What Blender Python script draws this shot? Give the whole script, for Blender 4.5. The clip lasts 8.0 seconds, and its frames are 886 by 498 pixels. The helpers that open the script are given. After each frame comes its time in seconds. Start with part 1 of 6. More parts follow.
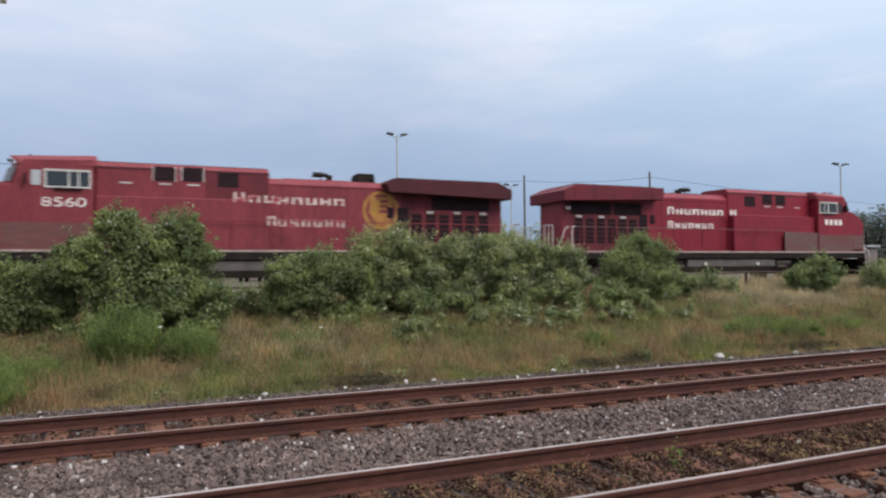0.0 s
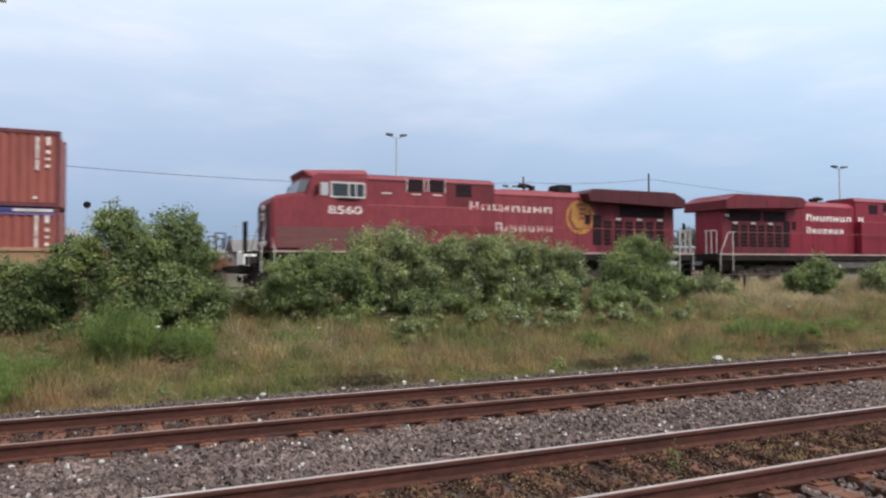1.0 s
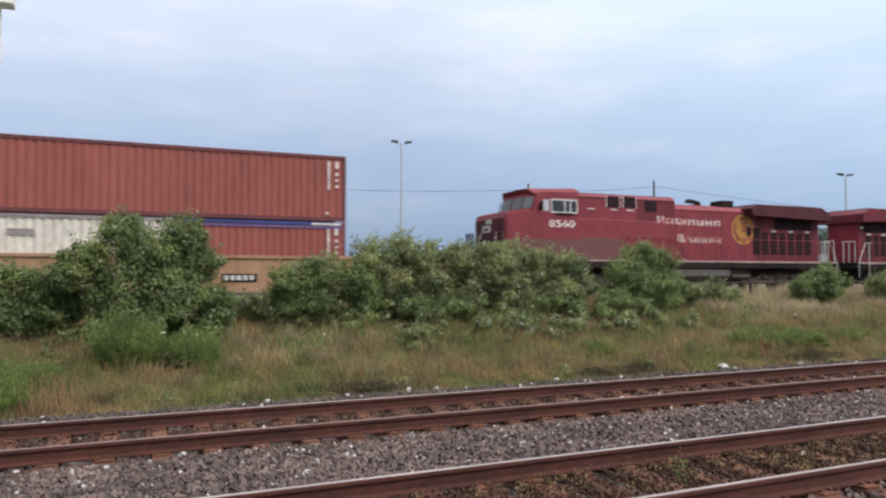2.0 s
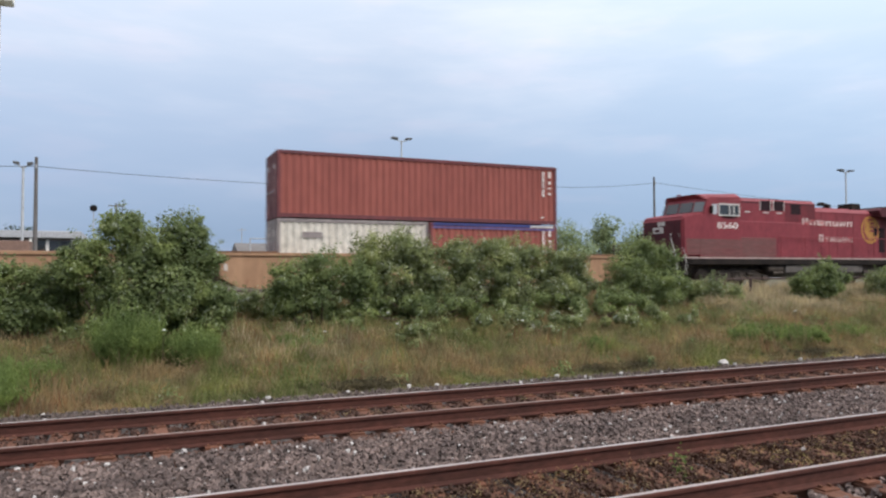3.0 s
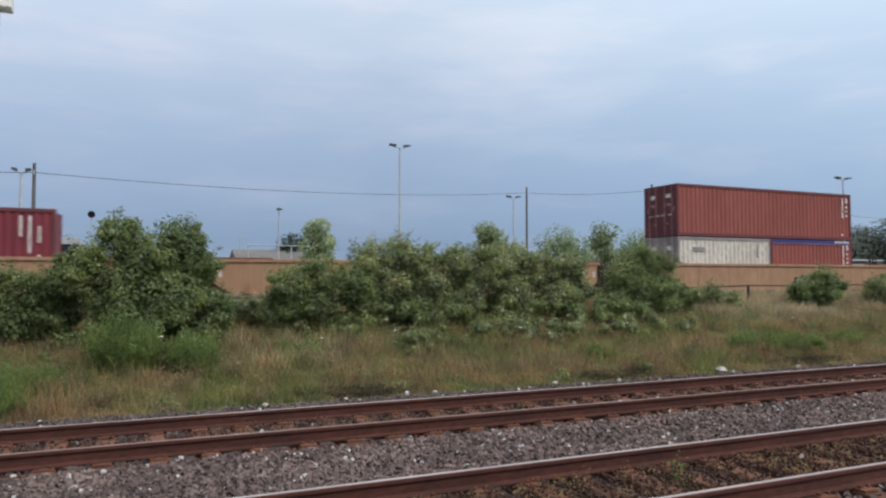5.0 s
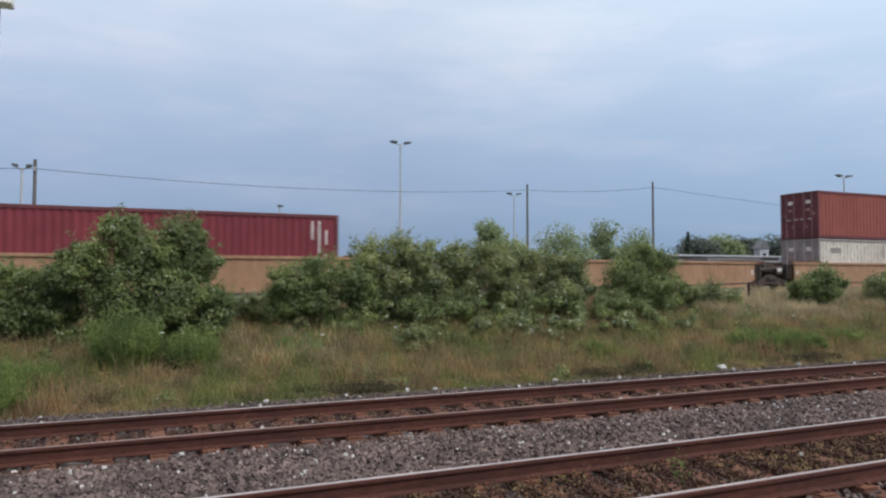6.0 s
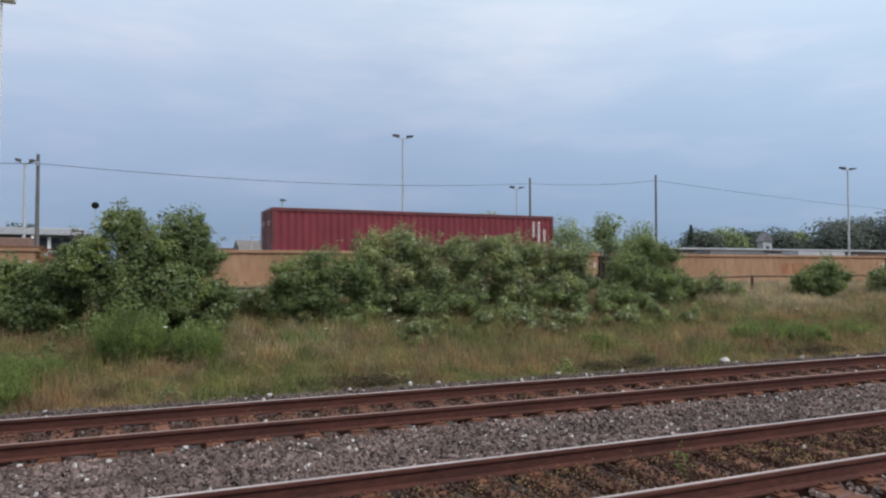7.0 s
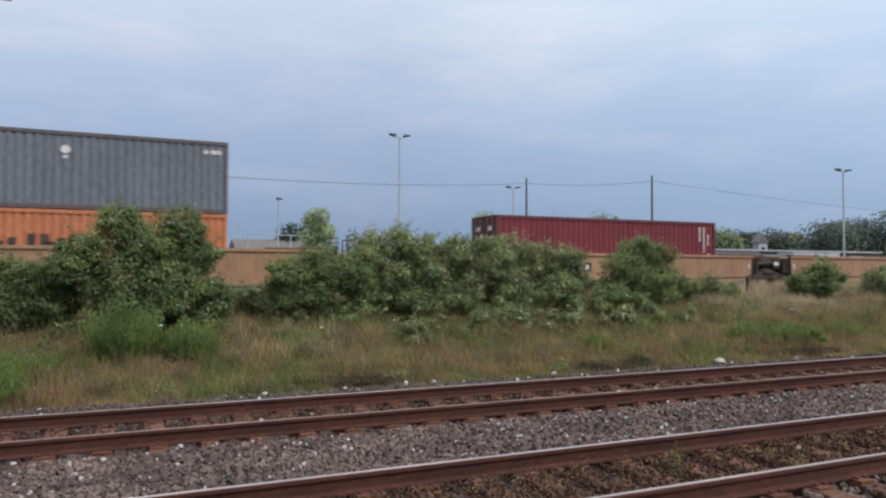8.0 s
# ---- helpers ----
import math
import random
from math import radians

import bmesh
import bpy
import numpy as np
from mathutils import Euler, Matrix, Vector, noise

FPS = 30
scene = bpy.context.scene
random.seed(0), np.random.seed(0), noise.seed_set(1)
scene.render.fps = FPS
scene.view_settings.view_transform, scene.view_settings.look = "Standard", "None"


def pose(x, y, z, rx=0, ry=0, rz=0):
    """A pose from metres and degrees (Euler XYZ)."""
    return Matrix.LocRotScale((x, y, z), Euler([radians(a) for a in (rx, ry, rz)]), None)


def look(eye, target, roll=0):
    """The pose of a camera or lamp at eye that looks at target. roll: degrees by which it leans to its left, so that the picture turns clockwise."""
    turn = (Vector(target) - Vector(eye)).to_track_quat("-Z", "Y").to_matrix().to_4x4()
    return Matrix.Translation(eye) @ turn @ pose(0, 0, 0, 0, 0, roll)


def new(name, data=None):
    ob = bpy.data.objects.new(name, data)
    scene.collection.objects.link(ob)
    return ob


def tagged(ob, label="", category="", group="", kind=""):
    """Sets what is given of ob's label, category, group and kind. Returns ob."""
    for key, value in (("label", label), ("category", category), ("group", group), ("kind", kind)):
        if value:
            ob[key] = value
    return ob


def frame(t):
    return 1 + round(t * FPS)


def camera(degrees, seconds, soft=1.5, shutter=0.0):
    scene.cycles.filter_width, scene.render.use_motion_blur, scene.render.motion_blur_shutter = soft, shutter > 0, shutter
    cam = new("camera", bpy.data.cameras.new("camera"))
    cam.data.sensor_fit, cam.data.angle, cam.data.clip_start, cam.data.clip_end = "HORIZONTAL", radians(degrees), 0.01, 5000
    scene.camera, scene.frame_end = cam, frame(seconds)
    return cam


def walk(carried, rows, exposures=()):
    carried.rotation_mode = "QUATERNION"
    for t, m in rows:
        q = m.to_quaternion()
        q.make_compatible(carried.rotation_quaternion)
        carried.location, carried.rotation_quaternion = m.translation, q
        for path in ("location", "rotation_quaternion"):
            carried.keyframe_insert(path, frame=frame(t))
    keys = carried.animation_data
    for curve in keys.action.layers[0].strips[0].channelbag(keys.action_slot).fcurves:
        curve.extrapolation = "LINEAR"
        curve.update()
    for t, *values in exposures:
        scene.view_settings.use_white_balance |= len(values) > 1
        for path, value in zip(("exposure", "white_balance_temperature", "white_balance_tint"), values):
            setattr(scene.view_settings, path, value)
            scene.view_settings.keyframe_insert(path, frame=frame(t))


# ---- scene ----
cam = camera(63.9, 8.0, soft=2.3, shutter=0.4)
# hand-held sway at one standing place: seconds, pitch, roll, yaw
SWAY = (
    (0.0, 1.551, 0.490, -23.910),
    (0.5, 1.562, 0.556, -23.972),
    (1.0, 1.628, 0.228, -24.011),
    (1.5, 2.081, 0.103, -24.082),
    (2.0, 2.176, 0.062, -23.624),
    (3.5, 1.820, 0.255, -23.555),
    (4.0, 2.136, 0.481, -23.385),
    (5.5, 2.504, -0.065, -23.890),
    (6.0, 2.224, -0.030, -23.724),
    (6.5, 1.988, 0.440, -22.759),
    (7.0, 1.720, 0.100, -23.500),
    (7.5, 1.980, 0.023, -23.822),
    (8.0, 1.676, -0.158, -23.812),
)
EYE = (0.0, 0.0, 1.9)
walk(cam, [(t, pose(*EYE, 90 + p, r, y)) for t, p, r, y in SWAY],
     [(0.0, -0.08, 6500, 10), (0.5, 0.09, 6530, 10), (1.0, 0.12, 6550, 9), (1.5, 0.05, 6530, 10), (2.0, 0.05, 6500, 10), (3.5, 0.05, 6480, 10), (4.0, -0.03, 6420, 9),
      (5.5, -0.26, 6300, 8), (6.0, -0.22, 6300, 9), (7.0, -0.21, 6300, 9), (8.0, -0.23, 6300, 9)])

# ---- world and light ----
SUN_ELEV, SUN_AZ = radians(49), radians(148)
world = bpy.data.worlds.new("overcast_sky")
scene.world = world
world.use_nodes = True
wn = world.node_tree
wn.nodes.clear()


def node(tree, kind, **sets):
    n = tree.nodes.new(kind)
    for k, v in sets.items():
        if k in n.inputs:
            n.inputs[k].default_value = v
    return n


def ramp(tree, fac, stops, mode="LINEAR"):
    n = tree.nodes.new("ShaderNodeValToRGB")
    cr = n.color_ramp
    cr.interpolation = mode
    while len(cr.elements) < len(stops):
        cr.elements.new(0.5)
    for e, (p, c) in zip(cr.elements, stops):
        e.position = p
        e.color = (*c, 1) if len(c) == 3 else c
    if fac is not None:
        tree.links.new(fac, n.inputs[0])
    return n.outputs[0]


def blend(tree, fac, a, b, mode="MIX"):
    n = tree.nodes.new("ShaderNodeMix")
    n.data_type, n.blend_type = "RGBA", mode
    for sock, v in ((n.inputs[0], fac), (n.inputs[6], a), (n.inputs[7], b)):
        if isinstance(v, bpy.types.NodeSocket):
            tree.links.new(v, sock)
        elif isinstance(v, (int, float)):
            sock.default_value = v
        else:
            sock.default_value = (*v, 1)
    return n.outputs[2]


def build_world():
    t = wn
    sky = t.nodes.new("ShaderNodeTexSky")
    sky.sky_type, sky.sun_disc = "NISHITA", False
    sky.sun_elevation, sky.sun_rotation = SUN_ELEV, SUN_AZ
    sky.air_density, sky.dust_density = 1.0, 2.0
    dim = t.nodes.new("ShaderNodeVectorMath")
    dim.operation = "SCALE"
    dim.inputs["Scale"].default_value = 0.10
    t.links.new(sky.outputs[0], dim.inputs[0])
    tc = t.nodes.new("ShaderNodeTexCoord")
    sep = t.nodes.new("ShaderNodeSeparateXYZ")
    t.links.new(tc.outputs["Generated"], sep.inputs[0])
    veil = ramp(t, sep.outputs[2], [
        (0.0, (0.295, 0.40, 0.565)), (0.05, (0.315, 0.425, 0.60)), (0.13, (0.42, 0.53, 0.71)),
        (0.22, (0.55, 0.66, 0.83)), (0.34, (0.80, 0.89, 1.02)), (0.6, (1.4, 1.42, 1.48)), (1.0, (1.75, 1.75, 1.8))])
    mr = node(t, "ShaderNodeMapRange")
    mr.inputs["From Min"].default_value = -1.0
    t.links.new(sep.outputs[0], mr.inputs[0])
    side = ramp(t, mr.outputs[0], [(0.0, (0.6, 0.6, 0.62)), (0.42, (1.08, 1.07, 1.07)), (0.66, (0.99, 1.0, 1.01)), (0.93, (1.2, 1.24, 1.22))])
    veil = blend(t, 1.0, veil, side, "MULTIPLY")
    # stretched cloud layers
    mp = node(t, "ShaderNodeMapping", Scale=(1.3, 1.3, 6.0), Location=(0.35, 0.1, 0.2))
    t.links.new(tc.outputs["Generated"], mp.inputs[0])
    n1 = node(t, "ShaderNodeTexNoise", Scale=2.2, Detail=7.0, Roughness=0.55)
    t.links.new(mp.outputs[0], n1.inputs["Vector"])
    puff = ramp(t, n1.outputs[0], [(0.42, (0, 0, 0)), (0.75, (1, 1, 1))], "EASE")
    n2 = node(t, "ShaderNodeTexNoise", Scale=4.6, Detail=5.0, Roughness=0.5)
    t.links.new(mp.outputs[0], n2.inputs["Vector"])
    wisp = ramp(t, n2.outputs[0], [(0.5, (0.985, 0.995, 1.0)), (0.68, (1.06, 1.02, 1.01))], "EASE")
    cl = blend(t, puff, (0.94, 0.955, 0.99), (1.14, 1.08, 1.06))
    base = blend(t, 1.0, veil, blend(t, 1.0, cl, wisp, "MULTIPLY"), "MULTIPLY")
    tot = blend(t, 0.12, base, dim.outputs[0])
    bg = t.nodes.new("ShaderNodeBackground")
    bg.inputs[1].default_value = 1.0
    t.links.new(tot, bg.inputs[0])
    out = t.nodes.new("ShaderNodeOutputWorld")
    t.links.new(bg.outputs[0], out.inputs[0])


build_world()
sun = new("sun", bpy.data.lights.new("sun", "SUN"))
sun.data.energy, sun.data.angle, sun.data.color = 2.45, radians(25), (1.0, 0.95, 0.88)
sun.matrix_world = look((0, 0, 0), (-math.sin(SUN_AZ) * math.cos(SUN_ELEV), -math.cos(SUN_AZ) * math.cos(SUN_ELEV), -math.sin(SUN_ELEV)))


# ---- materials ----
def mat(name, col, col2=None, rough=0.75, metal=0.0, scale=1.5, lo=0.35, hi=0.65, fine=12.0, fine_amt=0.25,
        bump=0.15, bscale=60.0, island=0.0, obj=0.0, spec=0.35, stretch=(1, 1, 1), col3=None, s3=5.0, t3=0.62):
    """Two-scale stained surface: broad stains col to col2, fine grain, optional spots of col3, random per piece."""
    m = bpy.data.materials.new(name)
    m.use_nodes = True
    t = m.node_tree
    b = t.nodes["Principled BSDF"]
    b.inputs["Roughness"].default_value, b.inputs["Metallic"].default_value = rough, metal
    b.inputs["Specular IOR Level"].default_value = spec
    tc = t.nodes.new("ShaderNodeTexCoord")
    mp = node(t, "ShaderNodeMapping", Scale=stretch)
    t.links.new(tc.outputs["Object"], mp.inputs[0])
    n1 = node(t, "ShaderNodeTexNoise", Scale=scale, Detail=6.0, Roughness=0.6)
    t.links.new(mp.outputs[0], n1.inputs["Vector"])
    c = blend(t, ramp(t, n1.outputs[0], [(lo, (0, 0, 0)), (hi, (1, 1, 1))]), col, col2 or tuple(v * 0.7 for v in col))
    if col3:
        n3 = node(t, "ShaderNodeTexNoise", Scale=s3, Detail=8.0, Roughness=0.7)
        t.links.new(mp.outputs[0], n3.inputs["Vector"])
        c = blend(t, ramp(t, n3.outputs[0], [(t3, (0, 0, 0)), (t3 + 0.08, (1, 1, 1))]), c, col3)
    n2 = node(t, "ShaderNodeTexNoise", Scale=fine, Detail=4.0)
    t.links.new(mp.outputs[0], n2.inputs["Vector"])
    c = blend(t, 1.0, c, ramp(t, n2.outputs[0], [(0.3, (1 - fine_amt,) * 3), (0.7, (1 + fine_amt,) * 3)]), "MULTIPLY")
    if island:
        g = t.nodes.new("ShaderNodeNewGeometry")
        c = blend(t, 1.0, c, ramp(t, g.outputs["Random Per Island"], [(0, (1 - island,) * 3), (1, (1 + island,) * 3)]), "MULTIPLY")
    if obj:
        g = t.nodes.new("ShaderNodeObjectInfo")
        c = blend(t, 1.0, c, ramp(t, g.outputs["Random"], [(0, (1 - obj,) * 3), (1, (1 + obj,) * 3)]), "MULTIPLY")
    t.links.new(c, b.inputs["Base Color"])
    if bump:
        n4 = node(t, "ShaderNodeTexNoise", Scale=bscale, Detail=3.0)
        t.links.new(mp.outputs[0], n4.inputs["Vector"])
        bp = node(t, "ShaderNodeBump", Strength=bump, Distance=0.02)
        t.links.new(n4.outputs[0], bp.inputs["Height"])
        t.links.new(bp.outputs[0], b.inputs["Normal"])
    return m


def leaf_mat(name, a, bcol, c3=None, part3=0.9, rough=0.7, spec=0.15, silver=None, dry=None, dry_at=(0.45, 0.6), dry_scale=0.55):
    """Leaves or blades, each with its own shade between two greens; a few take a third colour.
    silver: groups of leaves turned by the wind; dry: withered patches (two colours)."""
    m = bpy.data.materials.new(name)
    m.use_nodes = True
    t = m.node_tree
    b = t.nodes["Principled BSDF"]
    b.inputs["Roughness"].default_value = rough
    b.inputs["Specular IOR Level"].default_value = spec
    g = t.nodes.new("ShaderNodeNewGeometry")
    stops = [(0.0, a), (part3 - 0.02, bcol)]
    stops += [(part3, c3), (1.0, c3)] if c3 else [(1.0, bcol)]
    c = ramp(t, g.outputs["Random Per Island"], stops)
    tc = t.nodes.new("ShaderNodeTexCoord")
    if dry:
        nd = node(t, "ShaderNodeTexNoise", Scale=dry_scale, Detail=5.0, Roughness=0.65)
        t.links.new(tc.outputs["Object"], nd.inputs["Vector"])
        dc = ramp(t, g.outputs["Random Per Island"], [(0.0, dry[0]), (1.0, dry[1])])
        c = blend(t, ramp(t, nd.outputs[0], [(dry_at[0], (0, 0, 0)), (dry_at[1], (1, 1, 1))]), c, dc)
    if silver:
        ns = node(t, "ShaderNodeTexNoise", Scale=6.5, Detail=4.0, Roughness=0.65)
        t.links.new(tc.outputs["Object"], ns.inputs["Vector"])
        c = blend(t, ramp(t, ns.outputs[0], [(0.585, (0, 0, 0)), (0.63, (1, 1, 1))]), c, silver)
    n = node(t, "ShaderNodeTexNoise", Scale=1.5, Detail=4.0)
    t.links.new(tc.outputs["Object"], n.inputs["Vector"])
    c = blend(t, 1.0, c, ramp(t, n.outputs[0], [(0.32, (0.55, 0.60, 0.60)), (0.5, (0.95, 0.97, 0.95)), (0.68, (1.34, 1.3, 1.1))]), "MULTIPLY")
    t.links.new(c, b.inputs["Base Color"])
    tr = t.nodes.new("ShaderNodeBsdfTranslucent")
    t.links.new(c, tr.inputs[0])
    mx = t.nodes.new("ShaderNodeMixShader")
    mx.inputs[0].default_value = 0.45
    t.links.new(b.outputs[0], mx.inputs[1])
    t.links.new(tr.outputs[0], mx.inputs[2])
    t.links.new(mx.outputs[0], t.nodes["Material Output"].inputs[0])
    return m


M_RED = mat("loco_red", (0.225, 0.015, 0.030), (0.182, 0.013, 0.026), rough=0.5, scale=0.7, fine=6, fine_amt=0.12, bump=0.03, stretch=(1, 1, 0.4))
M_RED2 = mat("loco_red_faded", (0.225, 0.036, 0.046), (0.178, 0.026, 0.036), rough=0.6, scale=0.9, fine=8, fine_amt=0.15, bump=0.03, stretch=(1, 1, 0.4))
# Sooty red; also colours the sheet that paints shade on the nose front.
M_REDDK = mat("loco_red_soot_and_shade", (0.082, 0.014, 0.021), (0.052, 0.011, 0.016), rough=0.75, scale=1.1, bump=0.05)
M_DIRT = mat("road_dirt_paint", (0.135, 0.088, 0.080), (0.145, 0.06, 0.058), rough=0.85, scale=0.8, fine=5, fine_amt=0.1, bump=0.02, stretch=(0.5, 1, 2.0))
M_DIRTR = mat("road_dirt_over_red", (0.158, 0.052, 0.053), (0.138, 0.066, 0.062), rough=0.85, scale=0.8, fine=5, fine_amt=0.12, bump=0.02, stretch=(0.5, 1, 2.0))
# Darker red for the leading engine's radiator housing.
M_REDWING = mat("loco_red_dark", (0.150, 0.013, 0.025), (0.105, 0.013, 0.022), rough=0.65, scale=1.0, fine=6, fine_amt=0.15, bump=0.03)
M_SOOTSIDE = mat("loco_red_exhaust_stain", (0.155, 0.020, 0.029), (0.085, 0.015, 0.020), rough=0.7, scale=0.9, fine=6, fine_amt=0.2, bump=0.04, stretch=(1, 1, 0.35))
M_DARK = mat("dark_steel", (0.015, 0.013, 0.013), (0.030, 0.024, 0.021), rough=0.85, bump=0.1, spec=0.08)
M_GRILLE = mat("grille_black", (0.017, 0.011, 0.014), (0.032, 0.017, 0.02), rough=0.75, bump=0.1, spec=0.1, stretch=(1, 1, 6))
M_PALE = mat("pale_paint", (0.62, 0.60, 0.57), (0.48, 0.45, 0.42), rough=0.6, fine=15, fine_amt=0.15, bump=0.04)
M_LETTER = mat("worn_letter_white", (0.82, 0.80, 0.76), (0.66, 0.58, 0.55), rough=0.6, scale=2.5, bump=0.0, col3=(0.40, 0.08, 0.09), s3=3.0, t3=0.66)
M_LETTER2 = mat("peeling_letter_white", (0.64, 0.54, 0.50), (0.5, 0.34, 0.32), rough=0.6, scale=3.5, bump=0.0, col3=(0.40, 0.05, 0.06), s3=2.6, t3=0.52)
M_GOLD = mat("faded_gold", (0.42, 0.215, 0.045), (0.34, 0.15, 0.045), rough=0.6, scale=3.0, bump=0.0, col3=(0.30, 0.05, 0.05), s3=4.0, t3=0.56)
M_WHEEL = mat("wheel_steel", (0.10, 0.07, 0.055), (0.16, 0.12, 0.1), rough=0.5, metal=0.6, bump=0.05)
M_TRUCK = mat("truck_grime", (0.042, 0.033, 0.028), (0.078, 0.062, 0.05), rough=0.9, scale=3, bump=0.1)
M_TANK = mat("tank_grime", (0.085, 0.075, 0.07), (0.13, 0.115, 0.105), rough=0.85, scale=2, bump=0.06)
M_TAN = mat("well_car_yellow_faded", (0.365, 0.218, 0.130), (0.30, 0.170, 0.100), rough=0.8, scale=0.8, fine=5, fine_amt=0.15, bump=0.05, stretch=(1, 1, 0.3), col3=(0.23, 0.10, 0.055), s3=1.6, t3=0.63)
M_TANMARK = mat("well_car_brown_mark", (0.28, 0.115, 0.06), (0.34, 0.165, 0.085), rough=0.8, scale=2.5)
M_TANDK = mat("well_car_rust", (0.20, 0.09, 0.045), (0.12, 0.06, 0.035), rough=0.85, scale=2.0, bump=0.1)
M_BOX1 = mat("box_brick_red", (0.305, 0.092, 0.072), (0.262, 0.076, 0.061), rough=0.65, scale=0.6, fine=4, fine_amt=0.12, bump=0.03, stretch=(1, 1, 0.3))
# Frame red, darkened so brick-red end doors carry their shade in the paint.
M_BOX1D = mat("box_dark_frame", (0.155, 0.042, 0.047), (0.105, 0.036, 0.041), rough=0.7, bump=0.05)
# Maroon box end: shade of the rear face is mixed into this colour.
M_BOX2END = mat("box_shaded_end", (0.115, 0.050, 0.055), (0.075, 0.046, 0.050), rough=0.75, scale=1.2, bump=0.04)
M_BOXROD = mat("box_lock_steel", (0.40, 0.27, 0.26), (0.28, 0.16, 0.16), rough=0.6)
M_BOX2 = mat("box_maroon", (0.215, 0.038, 0.050), (0.178, 0.032, 0.043), rough=0.65, scale=0.6, fine=4, fine_amt=0.12, bump=0.03, stretch=(1, 1, 0.3))
M_BOX3 = mat("box_white", (0.66, 0.62, 0.55), (0.55, 0.50, 0.43), rough=0.65, scale=0.8, bump=0.03, stretch=(1, 1, 0.3), col3=(0.3, 0.24, 0.18), s3=2.0, t3=0.68)
M_BOX4 = mat("box_grey", (0.175, 0.188, 0.215), (0.15, 0.16, 0.185), rough=0.6, scale=0.6, bump=0.03, stretch=(1, 1, 0.3))
M_BOX5 = mat("box_orange", (0.53, 0.20, 0.088), (0.47, 0.17, 0.078), rough=0.6, scale=0.6, bump=0.03, stretch=(1, 1, 0.3))
M_BOX4D = mat("box_grey_frame", (0.10, 0.10, 0.11), (0.14, 0.09, 0.08), rough=0.65, scale=2)
M_BLUE = mat("blue_rail_paint", (0.045, 0.055, 0.20), (0.035, 0.04, 0.13), rough=0.6)
M_BLUE2 = mat("violet_band_paint", (0.15, 0.12, 0.30), (0.12, 0.09, 0.22), rough=0.6)
M_DOORGREY = mat("box_end_grey", (0.20, 0.17, 0.17), (0.30, 0.26, 0.25), rough=0.7, scale=1.2)
M_RAILSIDE = mat("rail_rust", (0.088, 0.033, 0.024), (0.054, 0.023, 0.018), rough=0.85, scale=4, fine=30, bump=0.2, spec=0.2, stretch=(0.3, 1, 1))
M_RAILTOP = mat("rail_polished", (0.56, 0.50, 0.48), (0.44, 0.39, 0.37), rough=0.42, metal=0.55, scale=3, bump=0.02, stretch=(0.1, 1, 1))
M_RAILDULL = mat("rail_dull_top", (0.27, 0.20, 0.175), (0.21, 0.15, 0.13), rough=0.6, metal=0.2, scale=3, bump=0.05, stretch=(0.1, 1, 1))
M_RAILMID = mat("rail_half_polished", (0.42, 0.36, 0.34), (0.32, 0.27, 0.25), rough=0.5, metal=0.4, scale=3, bump=0.03, stretch=(0.1, 1, 1))
M_STONED = mat("dusty_shoulder_stone", (0.135, 0.105, 0.095), (0.08, 0.062, 0.055), rough=0.95, scale=1.2, island=0.4, fine=40, bump=0.2)
M_SILL = mat("dirty_sill_paint", (0.46, 0.36, 0.33), (0.30, 0.21, 0.19), rough=0.8, scale=2)
M_PLATE = mat("tie_plate_rust", (0.160, 0.070, 0.043), (0.105, 0.050, 0.034), rough=0.9, scale=9, obj=0.2, bump=0.2, spec=0.15)
M_TIE = mat("tie_wood", (0.140, 0.066, 0.043), (0.085, 0.044, 0.032), rough=0.95, scale=5, fine=40, obj=0.25, bump=0.4, spec=0.15, stretch=(1, 0.15, 1))
M_STONE = mat("ballast_stone", (0.162, 0.120, 0.106), (0.085, 0.063, 0.057), rough=0.9, scale=1.2, island=0.5, fine=40, bump=0.2)
M_STONEB = mat("ballast_stone_rusty", (0.105, 0.055, 0.040), (0.062, 0.036, 0.028), rough=0.95, scale=1.2, island=0.4, fine=40, bump=0.2)
M_GRIT = mat("oily_brown_grit", (0.082, 0.047, 0.034), (0.054, 0.032, 0.025), rough=0.95, scale=1.6, island=0.3, fine=40, bump=0.2, spec=0.15)
M_STONEW = mat("white_stone", (0.50, 0.47, 0.45), (0.38, 0.36, 0.34), rough=0.8, scale=20, bump=0.2)
M_LEAF = leaf_mat("leaf_shrub", (0.148, 0.192, 0.075), (0.220, 0.262, 0.110), silver=(0.42, 0.46, 0.34))
M_LEAF2 = leaf_mat("leaf_shrub_pale", (0.178, 0.212, 0.092), (0.275, 0.302, 0.140), silver=(0.60, 0.62, 0.52))
M_LEAFB = leaf_mat("leaf_bright", (0.132, 0.182, 0.056), (0.228, 0.288, 0.100))
M_LEAFT = leaf_mat("leaf_tree_far", (0.205, 0.260, 0.140), (0.310, 0.360, 0.200))
# Next three leaf colours are lightened to carry the haze of distance.
M_LEAFD = leaf_mat("leaf_tree_dark", (0.055, 0.080, 0.065), (0.105, 0.135, 0.10))
M_LEAFF = leaf_mat("leaf_tree_row", (0.110, 0.132, 0.118), (0.170, 0.192, 0.168))
M_LEAFY = leaf_mat("leaf_tree_yellowgreen", (0.30, 0.36, 0.19), (0.42, 0.48, 0.28))
M_GRASS = leaf_mat("grass_green", (0.130, 0.150, 0.050), (0.215, 0.228, 0.086), (0.33, 0.28, 0.15), 0.9, dry=((0.25, 0.175, 0.095), (0.35, 0.260, 0.150)), dry_at=(0.47, 0.57))
